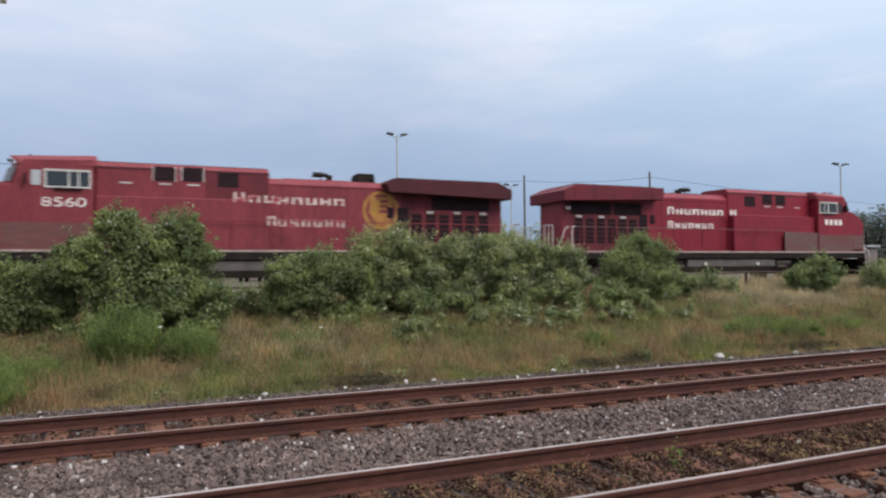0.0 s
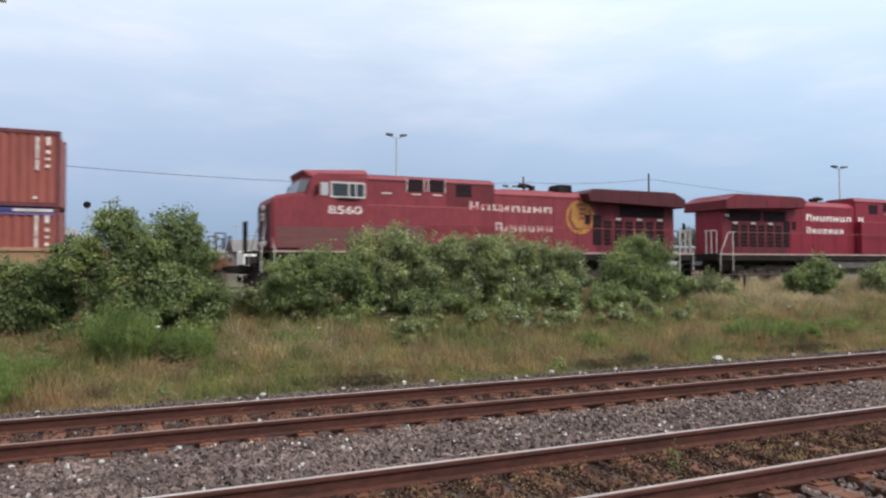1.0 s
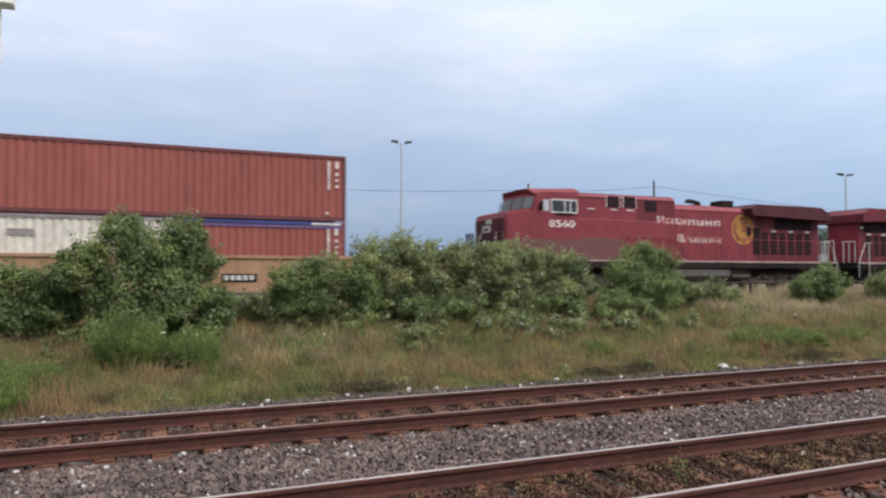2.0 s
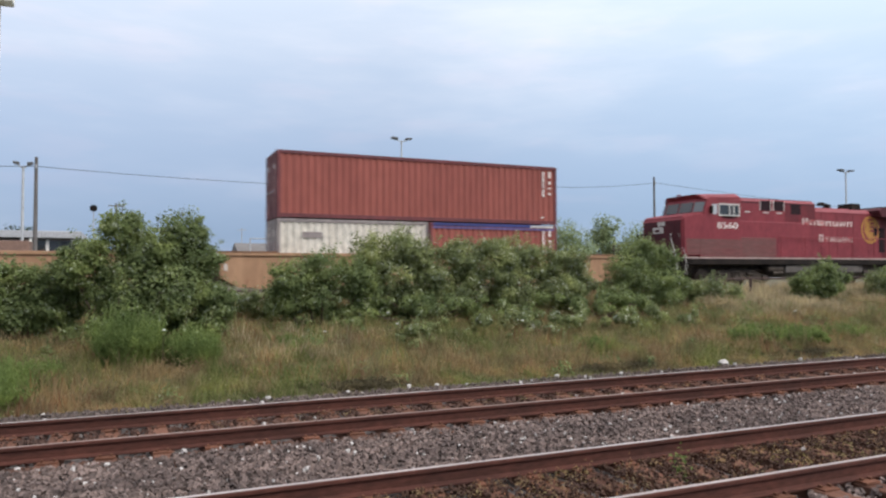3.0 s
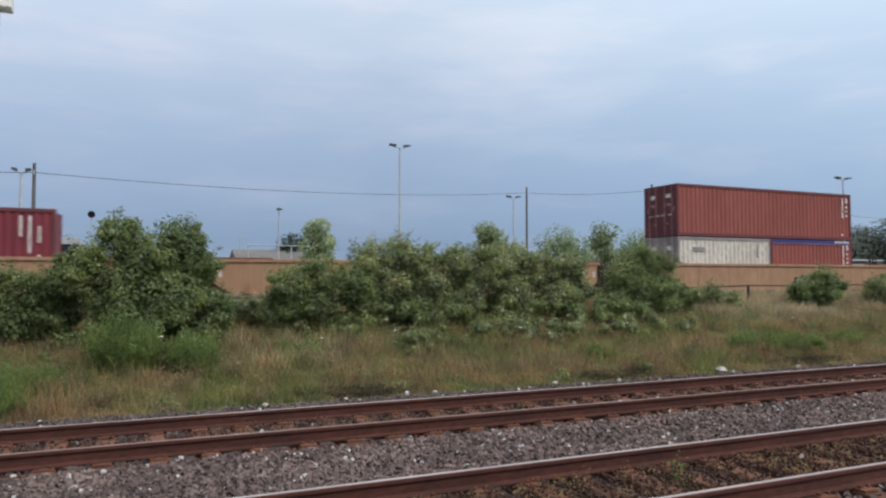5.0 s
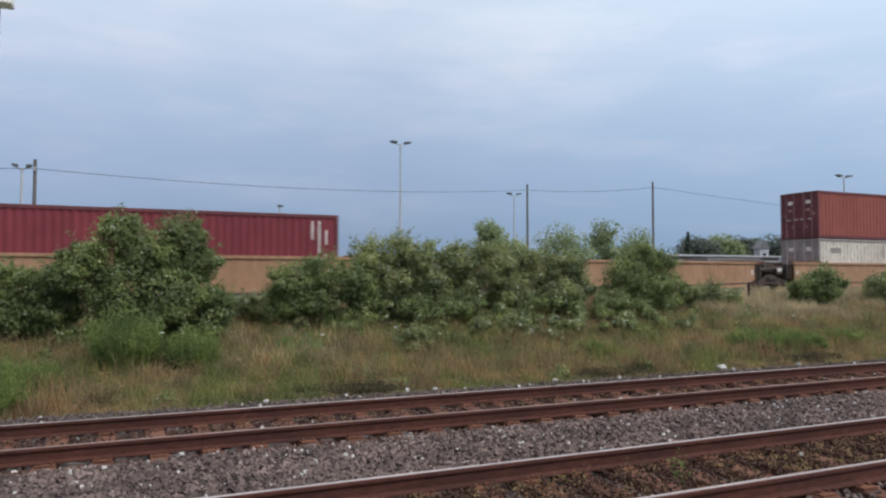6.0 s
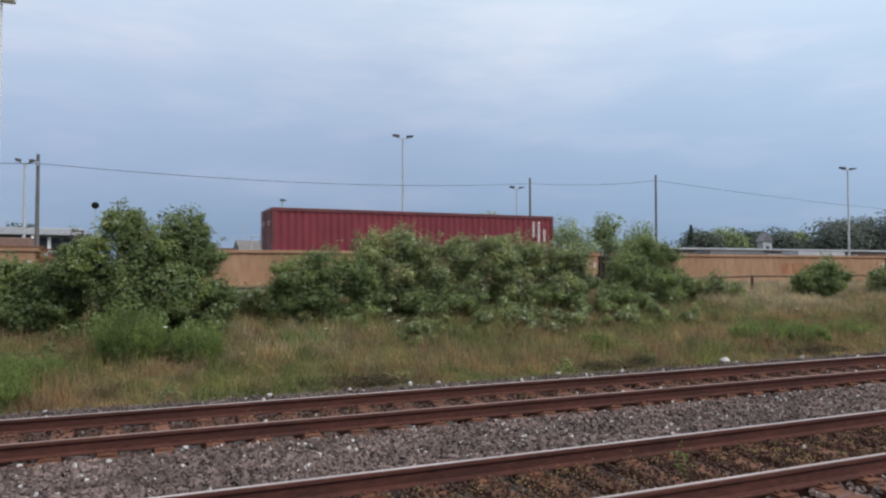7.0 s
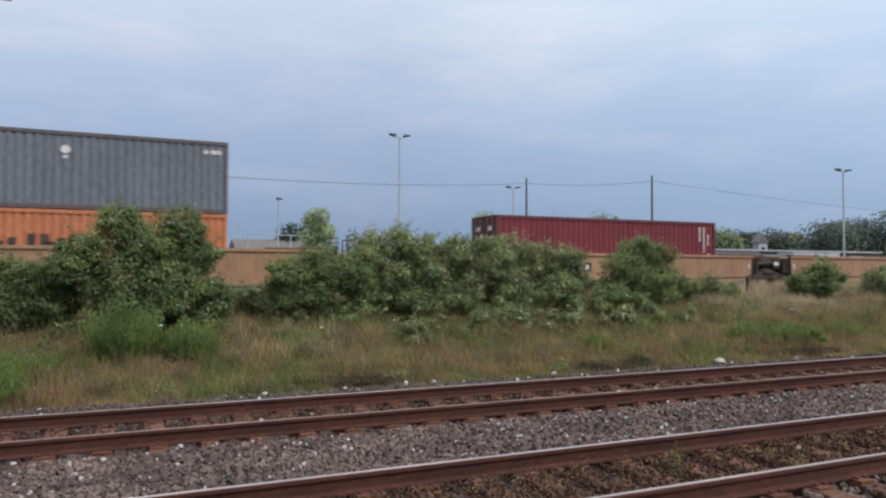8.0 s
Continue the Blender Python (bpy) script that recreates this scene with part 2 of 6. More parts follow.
M_DRY = leaf_mat("grass_dry", (0.245, 0.160, 0.090), (0.360, 0.265, 0.155), (0.26, 0.125, 0.070), 0.8, dry=((0.165, 0.155, 0.065), (0.26, 0.24, 0.11)), dry_at=(0.5, 0.6), dry_scale=0.45)
M_DARKW = leaf_mat("weed_dark_brown", (0.085, 0.070, 0.042), (0.14, 0.115, 0.07))
M_STRAW = leaf_mat("grass_straw", (0.34, 0.265, 0.165), (0.52, 0.425, 0.29), (0.30, 0.27, 0.14), 0.88)
M_STEM = mat("stem_bark", (0.12, 0.085, 0.06), (0.08, 0.06, 0.045), rough=0.9, scale=4, bump=0.3)
M_FLOWER = mat("flower_white", (0.8, 0.8, 0.74), (0.66, 0.68, 0.6), rough=0.8, bump=0.0)
M_GALV = mat("galvanised_pole", (0.50, 0.52, 0.54), (0.42, 0.44, 0.46), rough=0.55, metal=0.3, scale=2, bump=0.03)
M_WOODPOLE = mat("utility_pole_wood", (0.165, 0.155, 0.150), (0.11, 0.103, 0.10), rough=0.95, scale=2, bump=0.3, stretch=(4, 4, 0.3))
# Lamp head grey is lifted to include distance haze.
M_HEAD = mat("lamp_head_grey", (0.11, 0.115, 0.12), (0.08, 0.083, 0.088), rough=0.7, scale=3, bump=0.0)
M_WIRE = mat("wire_black", (0.09, 0.10, 0.12), (0.07, 0.08, 0.10), rough=0.7, bump=0.0)
M_FENCE = mat("fence_rust", (0.09, 0.05, 0.045), (0.05, 0.035, 0.035), rough=0.9, scale=6, bump=0.2)
M_WALLG = mat("wall_grey_siding", (0.22, 0.21, 0.21), (0.17, 0.165, 0.165), rough=0.85, scale=0.6)
M_WALLW = mat("wall_white_render", (0.80, 0.79, 0.74), (0.72, 0.71, 0.67), rough=0.85, scale=0.3)
M_WALLB = mat("wall_brown_brick", (0.24, 0.15, 0.12), (0.19, 0.125, 0.10), rough=0.9, scale=0.8)
M_WALLS = mat("shed_wall_weathered", (0.20, 0.165, 0.15), (0.15, 0.125, 0.115), rough=0.9, scale=0.8)
M_ROOFS = mat("shed_roof_weathered", (0.16, 0.15, 0.145), (0.12, 0.11, 0.105), rough=0.8, scale=0.9)
M_ROOFG = mat("roof_grey", (0.16, 0.16, 0.17), (0.12, 0.12, 0.13), rough=0.8, scale=0.5)
M_ROOFP = mat("roof_pale", (0.42, 0.43, 0.45), (0.34, 0.35, 0.37), rough=0.7, scale=0.4)


def glass_mat(name, tint):
    m = bpy.data.materials.new(name)
    m.use_nodes = True
    b = m.node_tree.nodes["Principled BSDF"]
    b.inputs["Base Color"].default_value = (*tint, 1)
    b.inputs["Roughness"].default_value = 0.06
    b.inputs["Specular IOR Level"].default_value = 0.6
    return m


# Reflected sky is put into the base tint of these two panes.
M_CORNER = glass_mat("grey_pane_painted_sky", (0.12, 0.13, 0.14))
M_PANE = glass_mat("pale_pane_painted_sky", (0.42, 0.44, 0.46))
M_GLASS = glass_mat("dark_cab_glass", (0.03, 0.035, 0.04))


# ---- mesh helpers ----
def part(name, bm, material, parent=None, label="", smooth=False):
    me = bpy.data.meshes.new(name)
    bm.to_mesh(me)
    bm.free()
    me.materials.append(material)
    if smooth:
        for p in me.polygons:
            p.use_smooth = True
    ob = new(name, me)
    ob.parent = parent
    if label:
        tagged(ob, label)
    return ob


def raw(name, verts, faces, material, parent=None, label=""):
    me = bpy.data.meshes.new(name)
    me.from_pydata(verts, [], faces)
    me.update()
    me.materials.append(material)
    ob = new(name, me)
    ob.parent = parent
    if label:
        tagged(ob, label)
    return ob


def empty(name, label, category, group="", kind="", m=None):
    ob = new(name)
    ob.empty_display_size = 0.3
    if m is not None:
        ob.matrix_basis = m
    return tagged(ob, label, category, group, kind)


def box(bm, x0, x1, y0, y1, z0, z1, bevel=0.0):
    r = bmesh.ops.create_cube(bm, size=1.0)
    for v in r["verts"]:
        v.co = Vector(((x0 + x1) / 2 + v.co.x * (x1 - x0), (y0 + y1) / 2 + v.co.y * (y1 - y0), (z0 + z1) / 2 + v.co.z * (z1 - z0)))
    if bevel:
        es = list({e for v in r["verts"] for e in v.link_edges})
        bmesh.ops.bevel(bm, geom=es, offset=bevel, segments=2, affect="EDGES", profile=0.5)
    return bm


def bx(*a, **k):
    return box(bmesh.new(), *a, **k)


def prism(bm, poly, a0, a1, axis="y", bevel=0.0):
    """Extrudes a polygon: (x, z) along y, or (y, z) along x, or (x, y) along z."""
    def at(p, a):
        return (p[0], a, p[1]) if axis == "y" else (a, p[0], p[1]) if axis == "x" else (p[0], p[1], a)
    A = [bm.verts.new(at(p, a0)) for p in poly]
    B = [bm.verts.new(at(p, a1)) for p in poly]
    n = len(poly)
    fs = [bm.faces.new(A), bm.faces.new(B[::-1])]
    fs += [bm.faces.new((A[i], B[i], B[(i + 1) % n], A[(i + 1) % n])) for i in range(n)]
    bmesh.ops.recalc_face_normals(bm, faces=fs)
    if bevel:
        es = list({e for f in fs for e in f.edges})
        bmesh.ops.bevel(bm, geom=es, offset=bevel, segments=2, affect="EDGES", profile=0.5)
    return bm


def rod(bm, p0, p1, r0, r1=None, n=8):
    p0, p1 = Vector(p0), Vector(p1)
    d = p1 - p0
    r = bmesh.ops.create_cone(bm, cap_ends=True, segments=n, radius1=r0, radius2=r0 if r1 is None else r1, depth=d.length)
    q = d.to_track_quat("Z", "Y").to_matrix()
    mid = (p0 + p1) / 2
    for v in r["verts"]:
        v.co = q @ v.co + mid
    return bm


def pipe(points, r, n=6):
    bm = bmesh.new()
    for a, b in zip(points, points[1:]):
        rod(bm, a, b, r, n=n)
    return bm


def word(name, text, x, y, z, width, height, material, parent, face=-1, bold=0.02):
    """Flat raised characters on a side facing -y (face -1) or +y (face 1), centred at x, base at z."""
    cu = bpy.data.curves.new(name, "FONT")
    cu.body, cu.align_x, cu.extrude, cu.offset = text, "CENTER", 0.006, bold
    tmp = new(name + "_tmp", cu)
    bpy.context.view_layer.update()
    me = bpy.data.meshes.new_from_object(tmp.evaluated_get(bpy.context.evaluated_depsgraph_get()))
    bpy.data.objects.remove(tmp)
    xs = [v.co.x for v in me.vertices]
    ys = [v.co.y for v in me.vertices]
    sx, sy = width / (max(xs) - min(xs)), height / (max(ys) - min(ys))
    cx, y0 = (max(xs) + min(xs)) / 2, min(ys)
    for v in me.vertices:
        px, py, pz = v.co
        v.co = (x + (px - cx) * sx * (-1 if face > 0 else 1), y + face * (pz + 0.006), z + (py - y0) * sy)
    me.materials.clear()
    me.materials.append(material)
    ob = new(name, me)
    ob.parent = parent
    return ob


# ---- ground ----
def lerp_table(v, tab):
    for (a, za), (b, zb) in zip(tab, tab[1:]):
        if v <= b:
            return za + (zb - za) * max(0.0, (v - a)) / (b - a)
    return tab[-1][1]


PROFILE = ((-3000, -0.3), (3.0, -0.3), (4.2, -0.31), (11.3, -0.31), (11.8, -0.25), (12.6, -0.25), (13.6, -0.16), (18.0, 0.50), (21.0, 0.74),
           (25.6, 0.80), (26.4, 0.93), (30.2, 0.93), (31.2, 0.75), (60, 0.9), (3000, 1.2))


def ground_z(x, y):
    z = lerp_table(y, PROFILE)
    if 13.0 < y < 25.0:
        z += 0.07 * noise.noise((x * 0.35, y * 0.35, 0)) + 0.012 * max(0, min(x, 40) - 5) * (y - 13) / 12
    return z


def build_ground():
    xs = [-3000, -800, -200, -80, -40, -20] + [-12 + 0.7 * i for i in range(90)] + [60, 80, 120, 200, 500, 1200, 3000]
    ys = [-3000, -500, -60, -10, 0, 2.0] + [3 + 0.4 * i for i in range(75)] + [36, 42, 60, 90, 140, 250, 600, 1500, 3000]
    verts = [(x, y, ground_z(x, y)) for y in ys for x in xs]
    w = len(xs)
    faces = [(j * w + i, j * w + i + 1, (j + 1) * w + i + 1, (j + 1) * w + i) for j in range(len(ys) - 1) for i in range(w - 1)]
    m = bpy.data.materials.new("ground_soil")
    m.use_nodes = True
    t = m.node_tree
    b = t.nodes["Principled BSDF"]
    b.inputs["Roughness"].default_value = 0.95
    b.inputs["Specular IOR Level"].default_value = 0.15
    tc = t.nodes.new("ShaderNodeTexCoord")
    sep = t.nodes.new("ShaderNodeSeparateXYZ")
    t.links.new(tc.outputs["Object"], sep.inputs[0])
    n1 = node(t, "ShaderNodeTexNoise", Scale=0.7, Detail=8.0)
    n2 = node(t, "ShaderNodeTexNoise", Scale=14.0, Detail=6.0)
    for n in (n1, n2):
        t.links.new(tc.outputs["Object"], n.inputs["Vector"])
    grit = blend(t, ramp(t, n2.outputs[0], [(0.35, (0, 0, 0)), (0.65, (1, 1, 1))]), (0.075, 0.065, 0.062), (0.15, 0.135, 0.13))
    soil = blend(t, ramp(t, n1.outputs[0], [(0.35, (0, 0, 0)), (0.65, (1, 1, 1))]), (0.11, 0.085, 0.045), (0.07, 0.085, 0.03))
    soil = blend(t, 1.0, soil, ramp(t, n2.outputs[0], [(0.3, (0.6, 0.6, 0.6)), (0.7, (1.3, 1.3, 1.3))]), "MULTIPLY")
    far = blend(t, ramp(t, n1.outputs[0], [(0.4, (0, 0, 0)), (0.6, (1, 1, 1))]), (0.115, 0.10, 0.07), (0.085, 0.085, 0.055))
    mr = node(t, "ShaderNodeMapRange")
    mr.inputs["From Min"].default_value, mr.inputs["From Max"].default_value = 11.9, 12.6
    t.links.new(sep.outputs[1], mr.inputs[0])
    mr2 = node(t, "ShaderNodeMapRange")
    mr2.inputs["From Min"].default_value, mr2.inputs["From Max"].default_value = 24.5, 25.5
    t.links.new(sep.outputs[1], mr2.inputs[0])
    c = blend(t, mr.outputs[0], grit, soil)
    c = blend(t, mr2.outputs[0], c, far)
    t.links.new(c, b.inputs["Base Color"])
    bp = node(t, "ShaderNodeBump", Strength=0.6, Distance=0.05)
    t.links.new(n2.outputs[0], bp.inputs["Height"])
    t.links.new(bp.outputs[0], b.inputs["Normal"])
    return tagged(raw("ground", verts, faces, m), "gravel and weedy soil rising to the far track bed", "ground", kind="structure")


build_ground()

# ---- rails, ties, plates ----
RAIL_PROFILE = [(-0.075, -0.18), (0.075, -0.18), (0.075, -0.165), (0.012, -0.145), (0.010, -0.05), (0.036, -0.038), (0.036, -0.010),
                (0.028, -0.003), (-0.028, -0.003), (-0.036, -0.010), (-0.036, -0.038), (-0.010, -0.05), (-0.012, -0.145), (-0.075, -0.165)]


def rail(y, z, tops, parent, x0=-120.0, x1=420.0):
    bm = prism(bmesh.new(), [(y + a, z + b) for a, b in RAIL_PROFILE], x0, x1, axis="x")
    r = part("rail", bm, M_RAILSIDE, parent)
    part("running_surface", bx(x0, x1, y - 0.020, y + 0.024, z - 0.004, z + 0.001), tops, r, "running band worn by wheels")
    return r


def track(label, yc, z, tops, x_ties, off, z_tie):
    root = empty("railway_track", label, "railway track", "railway tracks", "structure")
    for s, top in zip((-1, 1), tops):
        rail(yc + s * 0.7525, z, top, root)
    rnd = random.Random(int(yc * 10))
    tie_bm = bx(-0.125, 0.125, -1.28, 1.28, -0.17, 0.0, bevel=0.015)
    tie_ob = part("tie", tie_bm, M_TIE, root)
    plate_bm = bx(-0.10, 0.10, -0.19, 0.19, 0.0, 0.02)
    for sx in (-0.06, 0.06):
        for sy in (-0.105, 0.105):
            box(plate_bm, sx - 0.012, sx + 0.012, sy - 0.02, sy + 0.02, 0.018, 0.045)
    plate_ob = part("tie_plate", plate_bm, M_PLATE, root)
    first = True
    x = x_ties[0] + off
    while x < x_ties[1]:
        jx, jz, jr = rnd.uniform(-0.02, 0.02), rnd.uniform(-0.008, 0.006), rnd.uniform(-1.2, 1.2)
        if first:
            t_ob, p_obs = tie_ob, [plate_ob, None]
        else:
            t_ob, p_obs = None, [None, None]
        t_ob = t_ob or new("tie", tie_ob.data)
        t_ob.parent = root
        t_ob.matrix_basis = pose(x + jx, yc + rnd.uniform(-0.04, 0.04), z_tie + jz, 0, 0, jr)
        for s, p in zip((-1, 1), p_obs):
            p = p or new("tie_plate", plate_ob.data)
            p.parent = root
            p.matrix_basis = pose(x + jx, yc + s * 0.7525, z_tie + 0.003, 0, 0, jr * 0.5)
        first = False
        x += TIE_STEP
    return root


TIE_STEP = 0.585
TRACK_A, TRACK_B, TRACK_T, Z_T = 5.72, 9.86, 28.3, 1.05
track("rusty near railway track in gravel, one rail polished", TRACK_A, 0.0, (M_RAILMID, M_RAILTOP), (-4, 40), 0.2, -0.195)
track("rusty middle railway track with rust-brown tie plates", TRACK_B, 0.0, (M_RAILDULL, M_RAILTOP), (-6, 48), -0.105, -0.195)
track("railway track on a raised bed carrying the freight train", TRACK_T, Z_T, (M_RAILDULL, M_RAILDULL), (-12, 60), 0.0, Z_T - 0.195)


# ---- ballast ----
def stones(name, label, n, area, size, material, seed, depth=0.02):
    """Loose broken stones as one heap: deformed eight-cornered pieces. area(rnd) gives x, y, z."""
    rs = np.random.RandomState(seed)
    base = np.array([(-1, -1, -1), (1, -1, -1), (1, 1, -1), (-1, 1, -1), (-1, -1, 1), (1, -1, 1), (1, 1, 1), (-1, 1, 1)], float)
    quads = np.array([(0, 3, 2, 1), (4, 5, 6, 7), (0, 1, 5, 4), (1, 2, 6, 5), (2, 3, 7, 6), (3, 0, 4, 7)])
    pos = area(rs, n)
    n = len(pos)
    sz = rs.uniform(size[0], size[1], n) * (0.6 + 0.4 * rs.rand(n))
    v = base[None] * (1 + rs.uniform(-0.38, 0.30, (n, 8, 3)))
    v *= rs.uniform(0.6, 1.15, (n, 1, 3)) * sz[:, None, None] * 0.5
    q = rs.normal(size=(n, 4))
    q /= np.linalg.norm(q, axis=1, keepdims=True)
    w, x, y, z = q.T
    R = np.stack([1 - 2 * (y * y + z * z), 2 * (x * y - z * w), 2 * (x * z + y * w), 2 * (x * y + z * w), 1 - 2 * (x * x + z * z),
                  2 * (y * z - x * w), 2 * (x * z - y * w), 2 * (y * z + x * w), 1 - 2 * (x * x + y * y)], 1).reshape(n, 3, 3)
    v = np.einsum("nij,nkj->nki", R, v) + pos[:, None, :]
    v[:, :, 2] += depth
    f = (quads[None] + 8 * np.arange(n)[:, None, None]).reshape(-1, 4)
    return tagged(raw(name, v.reshape(-1, 3).tolist(), f.tolist(), material), label, "ballast", kind="stuff")


def strip(x0, x1, y0, y1, z, fall=1.0, keep=None):
    def area(rs, n):
        x = x0 + (x1 - x0) * rs.rand(n) ** fall
        y = y0 + (y1 - y0) * rs.rand(n)
        p = np.stack([x, y, np.full(n, z) + rs.uniform(-0.02, 0.02, n)], 1)
        return p[keep(p)] if keep else p
    return area


def off_rails(p):
    ok = np.ones(len(p), bool)
    for yr in (TRACK_A - 0.7525, TRACK_A + 0.7525, TRACK_B - 0.7525, TRACK_B + 0.7525):
        ok &= np.abs(p[:, 1] - yr) > 0.10
    return ok


def off_plates(off):
    def keep(p):
        k = np.abs(((p[:, 0] - off + TIE_STEP / 2) % TIE_STEP) - TIE_STEP / 2)
        return off_rails(p) & (k > 0.14)
    return keep


stones("ballast", "grey broken stone between the two near tracks", 32000, strip(-3, 26, 6.57, 8.76, -0.215, 1.4, off_rails), (0.03, 0.068), M_STONE, 1)
stones("ballast", "grey stone cribs of the middle track", 8500, strip(-4, 30, 9.2, 10.55, -0.235, 1.4, off_plates(-6.105)), (0.03, 0.065), M_STONEB, 2)
stones("ballast", "rust-stained stone inside the nearest track", 13500, strip(-3, 22, 5.05, 6.4, -0.195, 1.3, off_rails), (0.015, 0.045), M_GRIT, 3)
stones("ballast", "grey stone shoulder beside the grass", 15000, strip(-5, 34, 10.7, 12.3, -0.245, 1.4), (0.025, 0.06), M_STONED, 4)
stones("ballast", "grey stone before the nearest track", 6000, strip(0, 22, 3.2, 4.9, -0.24, 1.2), (0.035, 0.07), M_STONE, 5)
stones("ballast", "thin grey stone spread before and beyond the near tracks", 3500, strip(-16, 44, 2.6, 4.9, -0.3, 1.0), (0.035, 0.075), M_STONE, 13)
stones("ballast", "grey stone further along between the tracks", 4500, strip(24, 46, 4.9, 12.2, -0.21, 1.0, off_rails), (0.04, 0.08), M_STONE, 14)
stones("ballast", "grey stone further back between the tracks", 2500, strip(-16, -3, 4.9, 12.2, -0.21, 1.0, off_rails), (0.04, 0.08), M_STONE, 15)
stones("ballast", "stone shoulder of the raised train track", 5000, strip(-10, 60, 25.4, 27.3, 0.86, 1.0), (0.05, 0.09), M_STONEB, 6)
stones("ballast", "rusty grit half covering the ties", 4200, strip(-4, 30, 9.2, 10.5, -0.2, 1.4, off_rails), (0.02, 0.045), M_STONEB, 12)
stones("ballast", "rust-stained stone along the middle track", 6500, strip(-3, 26, 8.66, 9.08, -0.248, 1.4, off_plates(-6.105)), (0.03, 0.06), M_STONEB, 11)
stones("pale_stones", "scattered white limestone pieces in the ballast", 520, strip(-3, 26, 6.6, 8.85, -0.19, 1.3), (0.018, 0.045), M_STONEW, 7)
stones("pale_stones", "white limestone pieces along the grass edge", 45, strip(-4, 30, 10.9, 12.4, -0.19, 1.2), (0.04, 0.08), M_STONEW, 8)
stones("pale_stones", "white limestone pieces inside the near tracks", 110, strip(-3, 24, 5.0, 10.5, -0.19, 1.2, off_rails), (0.03, 0.06), M_STONEW, 9)


# ---- train parts ----
SPEED = 9.737
WHEEL_R = 0.5


def wheelset(parent, x, turn):
    """Two wheels on one axle; returns the mesh and what is needed to key its turning."""
    bm = bmesh.new()
    for s in (-1, 1):
        rod(bm, (0, s * 0.70, 0), (0, s * 0.83, 0), WHEEL_R, n=28)
        rod(bm, (0, s * 0.675, 0), (0, s * 0.70, 0), WHEEL_R + 0.028, n=28)
        rod(bm, (0, s * 0.83, 0), (0, s * 0.86, 0), WHEEL_R * 0.42, n=16)
        for k in range(5):
            a = k * 2 * math.pi / 5
            rod(bm, (0.3 * math.cos(a), s * 0.825, 0.3 * math.sin(a)), (0.3 * math.cos(a), s * 0.838, 0.3 * math.sin(a)), 0.07, n=8)
    rod(bm, (0, -0.7, 0), (0, 0.7, 0), 0.09, n=12)
    ob = part("wheelset", bm, M_WHEEL, parent)
    ob.location = (x, 0, WHEEL_R)
    WHEELS.append((ob, x, turn))
    return ob


WHEELS = []
CARRIED = []


def truck_frame(parent, x, axles, turn, name="truck"):
    """A bogie: side frames with springs and journal boxes, bolster, brake rigging, and its turning wheelsets."""
    bm = bmesh.new()
    a0, a1 = min(axles), max(axles)
    for s in (-1, 1):
        prism(bm, [(a0 - 0.35, 0.42), (a0 - 0.2, 0.3), (a0 + 0.3, 0.3), (a0 + 0.5, 0.42), (a1 - 0.5, 0.42), (a1 - 0.3, 0.3), (a1 + 0.2, 0.3), (a1 + 0.35, 0.42),
                   (a1 + 0.3, 0.68), (a1 - 0.35, 0.78), (a1 - 0.6, 0.95), (a0 + 0.6, 0.95), (a0 + 0.35, 0.78), (a0 - 0.3, 0.68)], s * 0.95, s * 1.1)
        for a in axles:
            box(bm, a - 0.16, a + 0.16, min(s * 0.98, s * 1.2), max(s * 0.98, s * 1.2), 0.36, 0.66, bevel=0.03)
        for k in (-0.22, 0.0, 0.22):
            m = (a0 + a1) / 2 + k
            rod(bm, (m, s * 1.12, 0.46), (m, s * 1.12, 0.8), 0.075, n=8)
        for k in range(len(axles) - 1):
            m = (axles[k] + axles[k + 1]) / 2
            rod(bm, (m - 0.15, s * 1.14, 0.72), (m + 0.25, s * 1.14, 0.76), 0.07, n=8)
    box(bm, (a0 + a1) / 2 - 0.25, (a0 + a1) / 2 + 0.25, -0.95, 0.95, 0.55, 1.05)
    t = part(name, bm, M_TRUCK, parent)
    t.location = (x, 0, 0)
    for a in axles:
        wheelset(t, a, turn)
    return t


def side_box(x0, x1, y, depth, z0, z1, s, bevel=0.0):
    """A slab on the side s of a vehicle whose wall lies at half width y."""
    a, b = sorted((s * (y - 0.02), s * (y + depth)))
    return bx(x0, x1, a, b, z0, z1, bevel=bevel)


